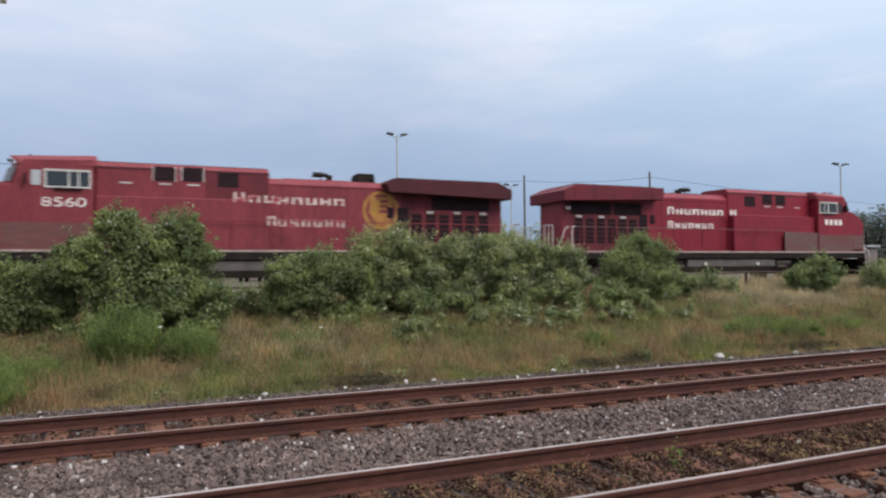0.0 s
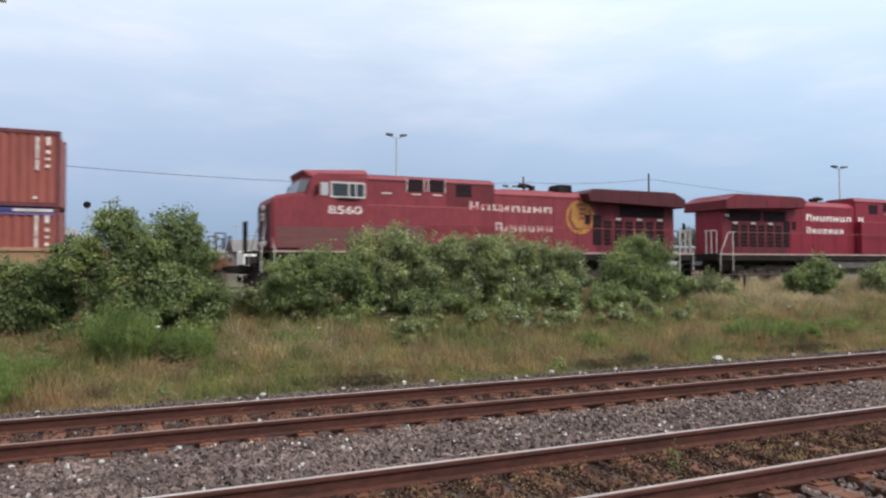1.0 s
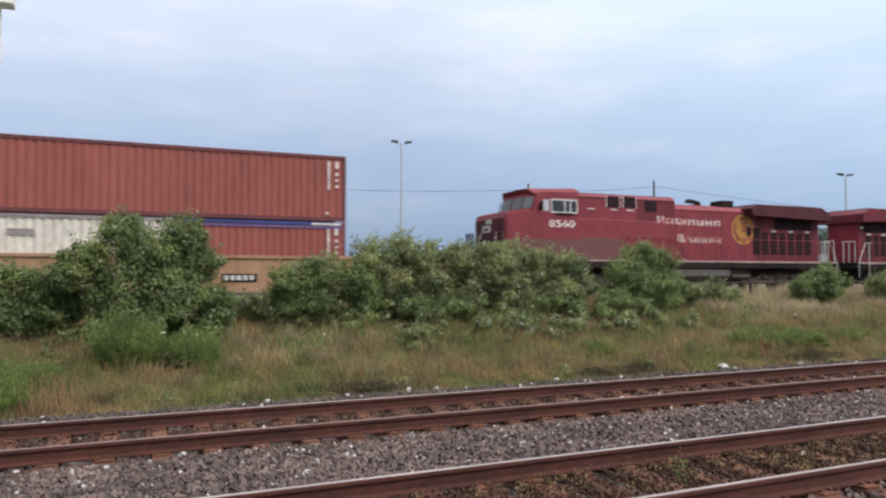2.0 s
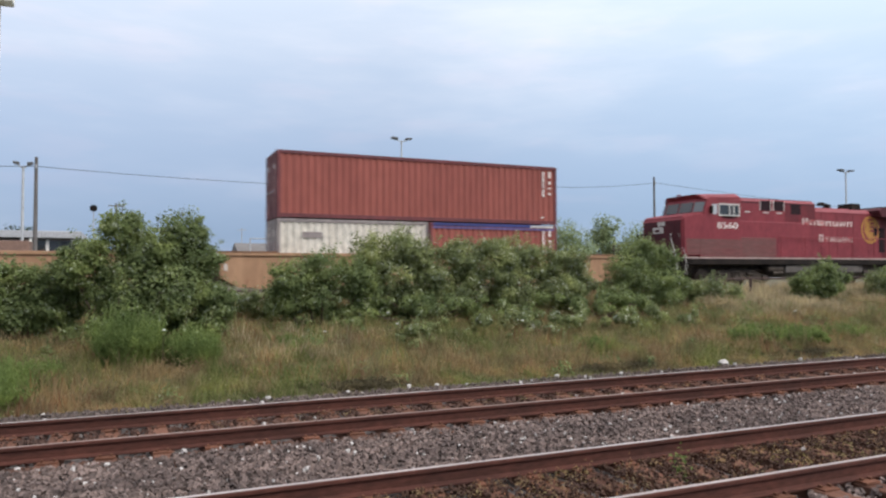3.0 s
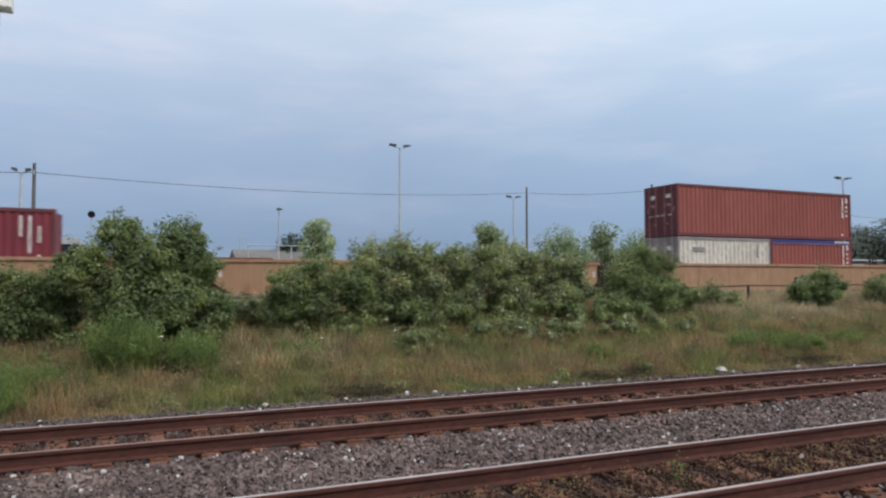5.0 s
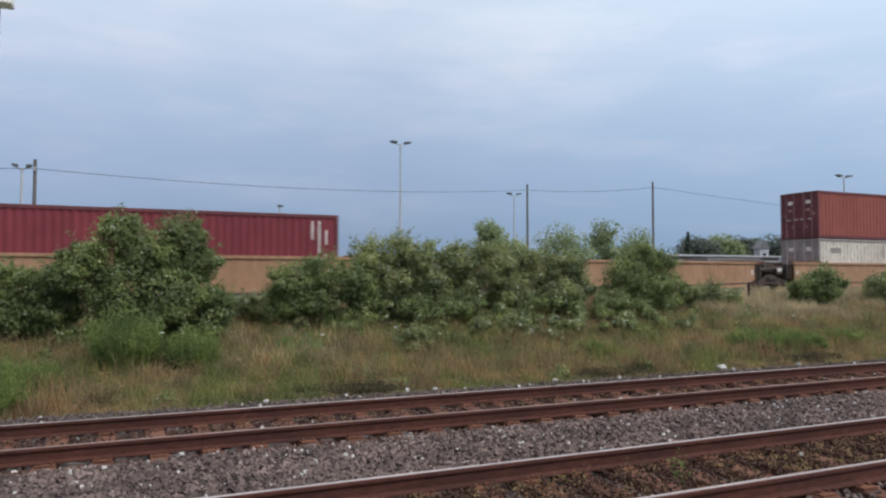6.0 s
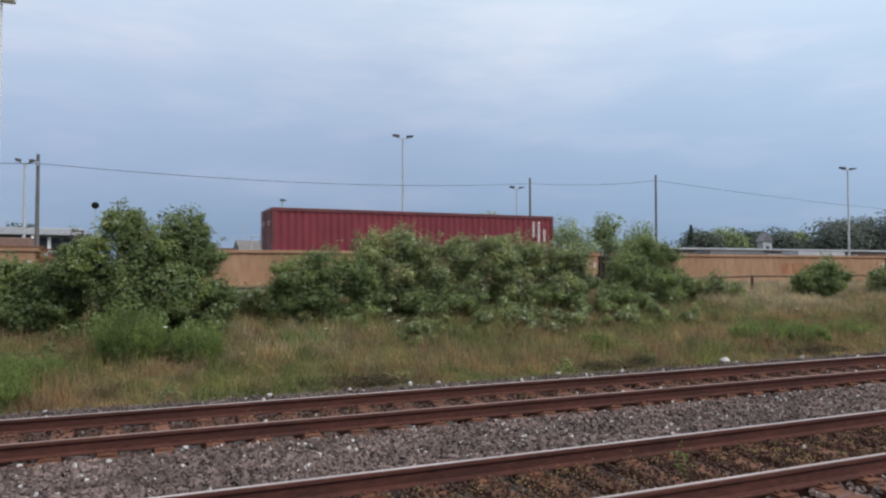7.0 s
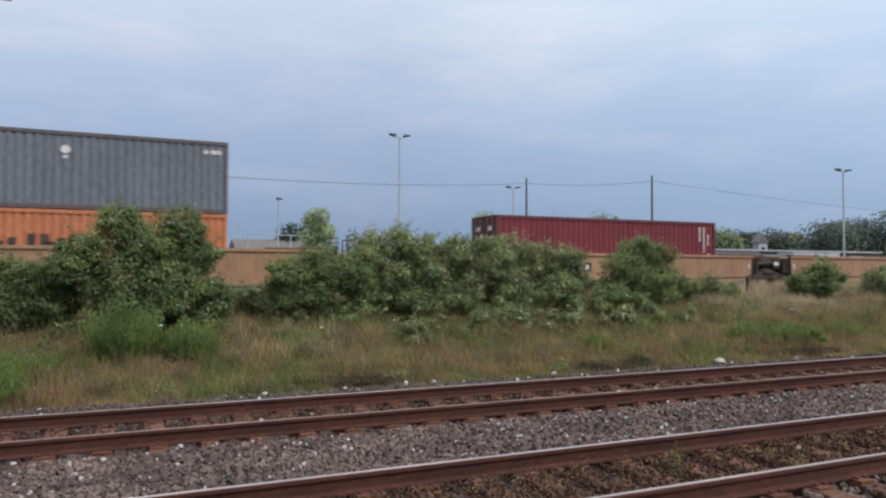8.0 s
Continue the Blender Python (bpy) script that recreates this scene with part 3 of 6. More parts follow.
def locomotive(label, at_x, nose, red, number, faded, emblem):
    """A wide-nosed road diesel, nose to its own +x, rail top at z 0."""
    L = empty("locomotive", label, "locomotive", "coupled locomotives")
    L.matrix_basis = pose(at_x, TRACK_T, Z_T, 0, 0, 0 if nose > 0 else 180)
    CARRIED.append((L, at_x, 0 if nose > 0 else 180))
    # underframe and fuel tank
    part("underframe", prism(bmesh.new(), [(-10.5, 1.22), (10.15, 1.22), (10.15, 1.58), (-10.5, 1.58)], -1.5, 1.5, bevel=0.02), M_DARK, L)
    for s in (-1, 1):
        part("sill_stripe", side_box(-10.3, 10.1, 1.5, 0.012, 1.51, 1.585, s), M_SILL, L, "dirty pale sill stripe")
    part("centre_sill", bx(-9.5, 9.5, -0.6, 0.6, 0.82, 1.23), M_TRUCK, L)
    tank = part("fuel_tank", prism(bmesh.new(), [(-1.1, 0.55), (1.1, 0.55), (1.42, 0.82), (1.42, 1.2), (-1.42, 1.2), (-1.42, 0.82)], -2.7, 3.2, axis="x", bevel=0.04), M_TANK, L)
    for k in (-1.6, 1.9):
        part("tank_cap", rod(bmesh.new(), (k, -1.5, 0.95), (k, -1.42, 0.95), 0.09, n=10), M_PALE, tank)
    for s in (-1, 1):
        part("air_reservoir", rod(bmesh.new(), (3.35, s * 1.25, 1.0), (4.4, s * 1.25, 1.0), 0.16, n=12), M_TRUCK, L)
    for x0, x1 in ((-4.15, -2.75), (3.25, 4.15)):
        gear = bx(x0, x1, -1.2, 1.2, 0.62, 1.22, bevel=0.04)
        for s in (-1, 1):
            rod(gear, (x0 + 0.1, s * 1.28, 0.8), (x1 - 0.1, s * 1.28, 0.8), 0.11, n=10)
        part("under_gear", gear, M_TRUCK, L, "grimy pipes and boxes under the frame")
    turn = 1 if nose > 0 else -1
    truck_frame(L, 6.4, (-1.95, 0.0, 1.95), turn)
    truck_frame(L, -6.4, (-1.95, 0.0, 1.95), turn)
    up = 0.0 if faded else 0.12
    # long hood in two heights
    hood = part("long_hood", prism(bmesh.new(), [(-0.95, 1.58), (0.95, 1.58), (0.95, 4.12 + up), (0.72, 4.36 + up), (-0.72, 4.36 + up), (-0.95, 4.12 + up)], -9.6, 6.4, axis="x", bevel=0.02), red, L)
    high = part("dynamic_brake_hood", prism(bmesh.new(), [(-1.0, 3.45), (1.0, 3.45), (1.0, 4.52 + up), (0.8, 4.69 + up), (-0.8, 4.69 + up), (-1.0, 4.52 + up)], 0.42, 6.35, axis="x", bevel=0.02), red, L)
    for s in (-1, 1):
        for x0, x1, z0, z1 in ((3.78, 4.5, 4.06, 4.58), (2.82, 3.54, 4.08, 4.6), (1.55, 2.3, 3.92, 4.46)):
            inner = side_box(x0, x1, 1.0, 0.008, z0, z1, s)
            w = part("intake_screen", inner, M_GRILLE, high, "black intake screen")
            if faded and x0 > 2:
                for xx in (x0 - 0.035, x1 + 0.0):
                    part("screen_frame", side_box(xx, xx + 0.035, 1.0, 0.02, z0, z1, s), M_PALE, w, "pale screen edge")
        for x0 in (2.95, 3.9, 5.2):
            part("step_light", side_box(x0, x0 + 0.4, 1.0, 0.02, 3.93, 3.985, s), M_PALE, high, "pale grab bar")
        # seams of the access doors
        for k in range(8):
            xx = -3.9 + k * 1.28
            part("door_seam", side_box(xx, xx + 0.02, 0.95, 0.006, 1.75, 3.42 if xx > 0.4 else 4.05, s), M_REDDK, hood)
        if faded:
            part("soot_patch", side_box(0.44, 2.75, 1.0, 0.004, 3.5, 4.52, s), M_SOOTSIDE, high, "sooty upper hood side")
        else:
            for k in range(4):
                part("number_bar", side_box(-9.4 + k * 0.15, -9.3 + k * 0.15, 0.95, 0.012, 3.5, 3.63, s), M_LETTER, hood, "small pale fleet figures")
        part("roof_gutter", side_box(-4.2, 0.4, 0.95, 0.02, 4.08, 4.13, s), red, hood)
        # engine-room doors below the radiator
        for k in range(6):
            xx = -8.95 + k * 0.62
            d = part("louvre_door", side_box(xx, xx + 0.46, 0.95, 0.012, 1.95, 3.1, s), M_GRILLE, hood, "dark louvred door")
            for j in range(5):
                part("slat", side_box(xx + 0.03, xx + 0.43, 0.962, 0.03, 2.08 + j * 0.2, 2.12 + j * 0.2, s), M_REDDK, d)
            if k % 2 == 0:
                part("latch", side_box(xx + 0.1, xx + 0.4, 0.95, 0.035, 3.14, 3.24, s), M_PALE, hood, "pale door latch")
        for x0, x1, z0, z1 in ((-5.25, -4.75, 1.95, 3.35), (-4.6, -4.3, 2.9, 3.35)):
            part("louvre_door", side_box(x0, x1, 0.95, 0.014, z0, z1, s), M_GRILLE, hood, "dark louvred door")
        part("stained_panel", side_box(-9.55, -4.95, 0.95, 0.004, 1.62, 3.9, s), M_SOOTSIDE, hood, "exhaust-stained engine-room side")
        for x0, x1 in ((-9.0, -6.3),) if faded else ((-9.15, -6.9), (-6.7, -5.1)):
            part("radiator_screen", side_box(x0, x1, 0.95, 0.02, 3.3, 3.86, s), M_GRILLE, hood, "black radiator screen under the overhang")
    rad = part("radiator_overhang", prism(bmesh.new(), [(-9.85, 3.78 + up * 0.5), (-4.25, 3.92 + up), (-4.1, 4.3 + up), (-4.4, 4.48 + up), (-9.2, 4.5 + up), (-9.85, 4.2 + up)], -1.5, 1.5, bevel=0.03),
               M_REDDK if faded else M_REDWING, L, "sooty radiator housing" if faded else "darker red radiator housing")
    part("radiator_roof", bx(-9.1, -4.6, -1.3, 1.3, 4.482 + up, 4.54 + up, bevel=0.015), M_DARK, rad)
    for s in (-1, 1):
        for k in range(5):
            xx = -9.3 + k * 1.1
            part("rib", side_box(xx, xx + 0.03, 1.5, 0.012, 3.95, 4.4, s), M_REDDK, rad)
    # roof fittings
    part("roof_sheet", bx(0.46, 6.3, -0.78, 0.78, 4.694 + up, 4.71 + up), M_REDDK, high, "sooty roof sheet")
    for s in (-1, 1):
        part("soot_band", side_box(0.44, 6.3, 1.0, 0.005, 4.42 + up, 4.5 + up, s), M_REDDK, high, "sooty upper edge")
    st = part("exhaust_stack", prism(bmesh.new(), [(-4.0, 4.34), (-3.2, 4.34), (-3.25, 4.76), (-3.95, 4.76)], -0.45, 0.45, bevel=0.03), M_DARK, L)
    part("stack_mouth", bx(-3.85, -3.35, -0.3, 0.3, 4.755, 4.765), M_GRILLE, st)
    horn = bmesh.new()
    rod(horn, (-1.9, -0.35, 4.35), (-1.9, -0.35, 4.85), 0.03)
    for k, dy in ((0.0, -0.12), (0.06, 0.0), (0.0, 0.12)):
        rod(horn, (-2.2, -0.35 + dy, 4.7 + k), (-1.6, -0.35 + dy, 4.7 + k), 0.035, 0.08, n=10)
    box(horn, -2.35, -2.15, -0.5, -0.2, 4.36, 4.72)
    part("horn", horn, M_DARK, L)
    part("roof_hatch", bx(-2.9, -0.2, -0.5, 0.5, 4.352 + up, 4.42 + up, bevel=0.02), M_DARK if not faded else red, L)
    # cab
    CX = [(6.4, 1.58), (9.1, 1.58), (9.1, 3.72), (8.87, 4.42), (8.7, 4.56), (6.4, 4.6)]
    cb = prism(bmesh.new(), CX, -1.0, 1.0)
    for s in (-1, 1):
        n0 = len(cb.verts)
        prism(cb, CX, s * 0.995, s * 1.5)
        cb.verts.ensure_lookup_table()
        for v in list(cb.verts)[n0:]:
            if abs(v.co.y) > 1.4 and v.co.x > 8.5 and v.co.z > 3.0:
                v.co.x -= 0.3
    bmesh.ops.recalc_face_normals(cb, faces=cb.faces)
    cab = part("cab", cb, red, L)
    rb = prism(bmesh.new(), [(-1.53, 4.38), (1.53, 4.38), (1.49, 4.62), (1.12, 4.84), (-1.12, 4.84), (-1.49, 4.62)], 6.32, 8.95, axis="x")
    for v in rb.verts:
        if v.co.x > 8.8:
            v.co.z -= 0.12 if v.co.z > 4.5 else 0.0
            v.co.y *= 0.97
            v.co.x -= 0.28 if abs(v.co.y) > 1.2 else 0.0
    bmesh.ops.bevel(rb, geom=list(rb.edges), offset=0.05, segments=2, affect="EDGES")
    # Faded red on both roofs; its pinker tone paints in light from above.
    roof = part("cab_roof", rb, M_RED2, L, "cab roof in faded red, pinker for sky light")
    for k in (6.9, 7.7, 8.2):
        part("vent", bx(k, k + 0.18, -0.9, -0.7, 4.835, 4.89, bevel=0.015), red, roof)
    # windscreen, tilted like the cab front
    dx, dz = 8.87 - 9.1, 4.42 - 3.72
    ln = math.hypot(dx, dz)
    ux, uz = dx / ln, dz / ln
    nx, nz = uz, -ux
    for y0, y1 in ((-0.93, -0.06), (0.06, 0.93)):
        poly = []
        for a, o in ((0.1, 0.004), (ln - 0.1, 0.004), (ln - 0.1, 0.03), (0.1, 0.03)):
            poly.append((9.1 + ux * a + nx * o, 3.72 + uz * a + nz * o))
        part("windscreen", prism(bmesh.new(), poly, y0, y1), M_GLASS, cab, "dark sloping windscreen")
    for s in (-1, 1):
        wb = bmesh.new()
        rows = []
        for o in (0.006, 0.03):
            rows.append([wb.verts.new((8.9 + nx * o + 0.0 + ux * a + (1.0 - k) * 0.19 - 0.1 * 0, s * (1.05 + k * 0.4) + s * o * 0.6, 3.72 + uz * a + nz * o)) for k, a in ((0, 0.1), (1, 0.1), (1, ln - 0.12), (0, ln - 0.12))])
        for k in range(4):
            wb.faces.new((rows[0][k], rows[0][(k + 1) % 4], rows[1][(k + 1) % 4], rows[1][k]))
        wb.faces.new(rows[1])
        wb.faces.new(rows[0][::-1])
        bmesh.ops.recalc_face_normals(wb, faces=wb.faces)
        for v in wb.verts:
            v.co.x += 0.0 if abs(v.co.y) > 1.3 else 0.01
            v.co.x -= 0.05 if abs(v.co.y) > 1.3 else 0.0
            v.co.x += 0.03
        part("windscreen", wb, M_CORNER if faded else M_GLASS, cab, "angled corner windscreen pane")
    for s in (-1, 1):
        win = part("side_window", side_box(6.52, 7.84, 1.5, 0.012, 3.69, 4.22, s), M_GLASS, cab, "dark sliding cab window")
        for x0, x1, z0, z1 in ((6.48, 7.88, 4.2, 4.27), (6.48, 7.88, 3.645, 3.7), (6.48, 6.54, 3.7, 4.2), (7.82, 7.88, 3.7, 4.2), (7.12, 7.18, 3.7, 4.2), (6.83, 6.88, 3.7, 4.2)):
            part("window_frame", side_box(x0, x1, 1.5, 0.035, z0, z1, s), M_PALE, win, "pale window frame")
        part("arm_rest", side_box(6.75, 7.6, 1.5, 0.09, 3.6, 3.645, s), M_DARK, win)
        q = part("quarter_window", side_box(7.97, 8.26, 1.5, 0.014, 3.72, 4.22, s), M_PANE if faded else M_GLASS, cab, "quarter pane painted pale as reflected sky" if faded else "")
        part("mirror", side_box(8.4, 8.44, 1.5, 0.2, 3.75, 4.1, s), M_DARK, cab)
        part("dirty_skirt", side_box(6.42, 9.08, 1.5, 0.006, 1.6, 2.48, s), M_DIRTR if faded else M_DIRT, cab, "road-dirt grey lower cab side")
        part("dirty_skirt", side_box(9.1, 9.95, 1.5, 0.006, 1.7, 2.48, s), M_DIRTR if faded else M_DIRT, cab, "road-dirt grey lower nose side")
        part("equipment_locker", side_box(3.9, 6.4, 1.42, 0.03, 1.585, 2.6, s, bevel=0.02), M_DIRTR if faded else M_DIRT, L, "dirty red locker along the walkway")
        part("hood_side_cabinet", side_box(0.5, 6.36, 0.95, 0.35, 1.585, 3.45, s, bevel=0.03), red, L)
        if number:
            word("fleet_number", number, -0.0 + 7.29 * 1, s * 1.5, 3.02, 1.33, 0.31, M_LETTER, cab, face=s, bold=0.0)
        else:
            for k in range(4):
                part("number_bar", side_box(6.9 + k * 0.36, 7.14 + k * 0.36, 1.5, 0.012, 3.02, 3.32, s), M_LETTER, cab, "pale worn fleet figures")
        # name in two lines of plain letter blocks
        wy = 0.95 + 0.0
        sgn = -1 if s < 0 else 1
        mt = M_LETTER2 if faded else M_LETTER
        line1, line2 = ((-2.6, 1.86), (-2.6, 0.62)) if faded else ((-3.55, 0.72), (-3.55, -0.5))
        flip = nose < 0
        for (x0, x1), n, z0 in ((line1, 8, 3.36 if faded else 3.42), (line2, 7, 2.5 if faded else 2.72)):
            w = (x1 - x0) / n
            for k in range(n):
                big = (k == n - 1) if flip else (k == 0)
                h = 0.36 if big else 0.27
                a, b = x0 + k * w + 0.07, x0 + (k + 1) * w - 0.07
                yy = 1.3 if b > 0.5 and z0 < 3.45 else 0.95
                letter_block(hood, a, b, yy, z0, z0 + h, s, mt, k)
        if emblem:
            emblem_disc(hood, -4.06, 3.22, 0.78, s)
    # nose
    fx = 0.1 if faded else 0.0
    fz = 0.24 if faded else 0.0
    nb = prism(bmesh.new(), [(8.62, 1.6), (10.05 + fx, 1.58), (10.05 + fx, 3.18 + fz * 1.35), (9.97 + fx * 0.6, 3.34 + fz * 1.3), (9.13, 3.8), (8.62, 3.8)], -1.496, 1.496)
    bmesh.ops.bevel(nb, geom=list(nb.edges), offset=0.09, segments=3, affect="EDGES")
    nose_ob = part("nose", nb, red, L)
    part("nose_door", bx(10.055 + fx, 10.08 + fx, 0.35, 0.95, 1.72, 3.1 + fz, bevel=0.01), M_REDDK, nose_ob)
    # Added dark sheet: the nose front's shade is put into its colour.
    part("nose_shade", bx(10.045 + fx, 10.058 + fx, -1.36, 1.36, 1.68, 3.14 + fz), M_REDDK, nose_ob, "dark red sheet painted as the nose front's shade")
    hl = bmesh.new()
    for dy in (-0.14, 0.14):
        rod(hl, (9.98 + fx, dy, 3.02 + fz), (10.11 + fx, dy, 3.02 + fz), 0.11, n=14)
    part("headlight", hl, M_PALE, nose_ob, "twin headlight lenses")
    plate = part("nose_badge", bx(10.05 + fx, 10.085 + fx, -0.62, 0.12, 2.56 + fz, 2.86 + fz, bevel=0.005), M_PALE, nose_ob, "pale angular badge")
    part("badge_bar", bx(10.083 + fx, 10.095 + fx, -0.46, -0.08, 2.62 + fz, 2.76 + fz), M_REDDK, plate)
    for dy in (-0.75, 0.75):
        part("ditch_light", rod(bmesh.new(), (10.04 + fx, dy, 1.85), (10.18 + fx, dy, 1.85), 0.11, n=12), M_PALE, nose_ob, "ditch light lens")
    # front and rear ends
    plow = prism(bmesh.new(), [(10.15, 0.2), (10.62, 0.12), (10.72, 0.3), (10.3, 1.15), (10.15, 1.2)], -1.4, 1.4, bevel=0.02)
    part("snow_plow", plow, M_DARK, L)
    for e in (-1, 1):
        cp = bx(*sorted((e * 10.1, e * 10.95)), -0.14, 0.14, 0.72, 1.0, bevel=0.03)
        box(cp, *sorted((e * 10.8, e * 11.13)), -0.24, 0.2, 0.68, 1.06, bevel=0.05)
        part("coupler", cp, M_DARK, L)
        for dy in (-0.95, -0.7, -0.45, 0.45, 0.7, 0.95):
            part("brake_hose", pipe([(e * 10.45, dy, 1.1), (e * 10.62, dy, 0.9), (e * 10.62, dy, 0.5), (e * 10.85, dy, 0.35)], 0.03), M_DARK, L)
        if e > 0:
            fr = bmesh.new()
            for dy in (-0.5, -0.2, 0.12):
                rod(fr, (10.75, dy - 0.6, 1.5), (10.75, dy - 0.6, 2.78), 0.05, n=6)
            box(fr, 10.1, 10.8, -1.3, 1.3, 1.5, 1.57)
            part("pilot_deck", fr, M_DARK, L)
        for s in (-1, 1):
            st = bmesh.new()
            for k in range(4):
                a, b = sorted((e * (9.55 if e > 0 else 9.65), e * 10.15))
                y0, y1 = sorted((s * 1.05, s * 1.5))
                box(st, a, b, y0, y1, 0.45 + k * 0.3, 0.49 + k * 0.3)
            a, b = sorted((e * 10.13, e * 10.18))
            box(st, a, b, *sorted((s * 1.0, s * 1.5)), 0.4, 1.5)
            part("steps", st, M_DARK, L)
            rl = pipe([(e * 10.3, s * 1.5, 0.75), (e * 10.3, s * 1.5, 1.6), (e * 9.75, s * 1.5, 2.65), (e * 9.6, s * 1.5, 2.65)] if e < 0 else
                      [(10.5, s * 1.45, 0.75), (10.5, s * 1.45, 1.5), (10.25, s * 0.75, 2.55), (10.22, s * 0.75, 2.78)], 0.021)
            part("grab_rail", rl, M_PALE, L, "pale bent grab rail")
            rl = pipe([(e * 9.45, s * 1.5, 0.7), (e * 9.45, s * 1.5, 2.66), (e * 9.3, s * 1.5, 2.68)], 0.026) if e < 0 else pipe([(10.02, s * 1.55, 0.75), (10.02, s * 1.55, 1.6), (10.14, s * 1.25, 2.5), (10.14, s * 1.25, 2.78)], 0.021)
            part("grab_rail", rl, M_PALE, L, "pale bent grab rail")
    for s in (-1, 1):
        part("walkway_rail", pipe([(-9.3, s * 1.46, 2.68), (-4.5, s * 1.46, 2.68), (0.4, s * 1.46, 2.68), (3.8, s * 1.46, 2.68)], 0.018), M_DIRT if not faded else M_RED2, L, "walkway hand rail")
        for k in range(8):
            xx = -9.0 + k * 1.8
            if xx < 3.9:
                part("stanchion", pipe([(xx, s * 1.46, 1.56), (xx, s * 1.46, 2.68)], 0.018), red, L)
    # end rails behind the radiator
    for s in (-1, 1):
        er = pipe([(-10.35, s * 0.5, 2.75), (-10.35, s * 1.3, 2.75)], 0.025)
        for y in (0.6, 0.95, 1.3):
            rod(er, (-10.35, s * y, 1.55), (-10.35, s * y, 2.75), 0.025, n=6)
        part("end_rail", er, M_PALE, L, "pale end railing")
    return L


def letter_block(parent, a, b, y, z0, z1, s, material, k):
    """A plain solid mark of a letter's size, no real letter."""
    y0, y1 = sorted((s * (y - 0.01), s * (y + 0.012)))
    st = (b - a) * 0.30
    bm = bmesh.new()
    for u in (a, b - st):
        box(bm, u, u + st, y0, y1, z0, z1)
    zc = (z1 - 0.07, z0 + 0.1, z0)[k % 3]
    box(bm, a + st, b - st, y0, y1, zc, zc + 0.07)
    return part("letter_block", bm, material, parent)


def emblem_disc(parent, x, z, r, s):
    """A faded round gold emblem: a ring and a plain shield shape within."""
    y = 0.95
    bm = bmesh.new()
    n = 40
    ri = r * 0.82
    for k in range(n):
        a, b = 2 * math.pi * k / n, 2 * math.pi * (k + 1) / n
        vs = [bm.verts.new((x + q * math.cos(g), s * (y + 0.012), z + q * math.sin(g))) for q, g in ((r, a), (r, b), (ri, b), (ri, a))]
        bm.faces.new(vs)
    bmesh.ops.remove_doubles(bm, verts=bm.verts, dist=0.001)
    ext = bmesh.ops.extrude_face_region(bm, geom=list(bm.faces))
    for v in ext["geom"]:
        if isinstance(v, bmesh.types.BMVert):
            v.co.y -= s * 0.02
    bmesh.ops.recalc_face_normals(bm, faces=bm.faces)
    e = part("emblem", bm, M_GOLD, parent, "faded gold round emblem")
    y0, y1 = sorted((s * (y - 0.01), s * (y + 0.01)))
    part("shield", prism(bmesh.new(), [(x - 0.48, z + 0.54), (x + 0.44, z + 0.54), (x + 0.50, z - 0.12), (x + 0.14, z - 0.62), (x - 0.3, z - 0.58), (x - 0.52, z - 0.12)], y0, y1), M_GOLD, e)
    for zz in (0.32, 0.12, -0.1):
        part("shield_bar", bx(x - 0.3, x + 0.05, *sorted((s * y, s * (y + 0.016))), z + zz, z + zz + 0.1), M_RED2, e)


CB = 5.45
loco_lead = locomotive("dark red road diesel with white name blocks, leading", CB + 22.25, 1, M_RED, "", False, False)
loco_second = locomotive("sun-faded red road diesel with peeling letters and round gold emblem", CB - 0.12, -1, M_RED2, "8560", True, True)


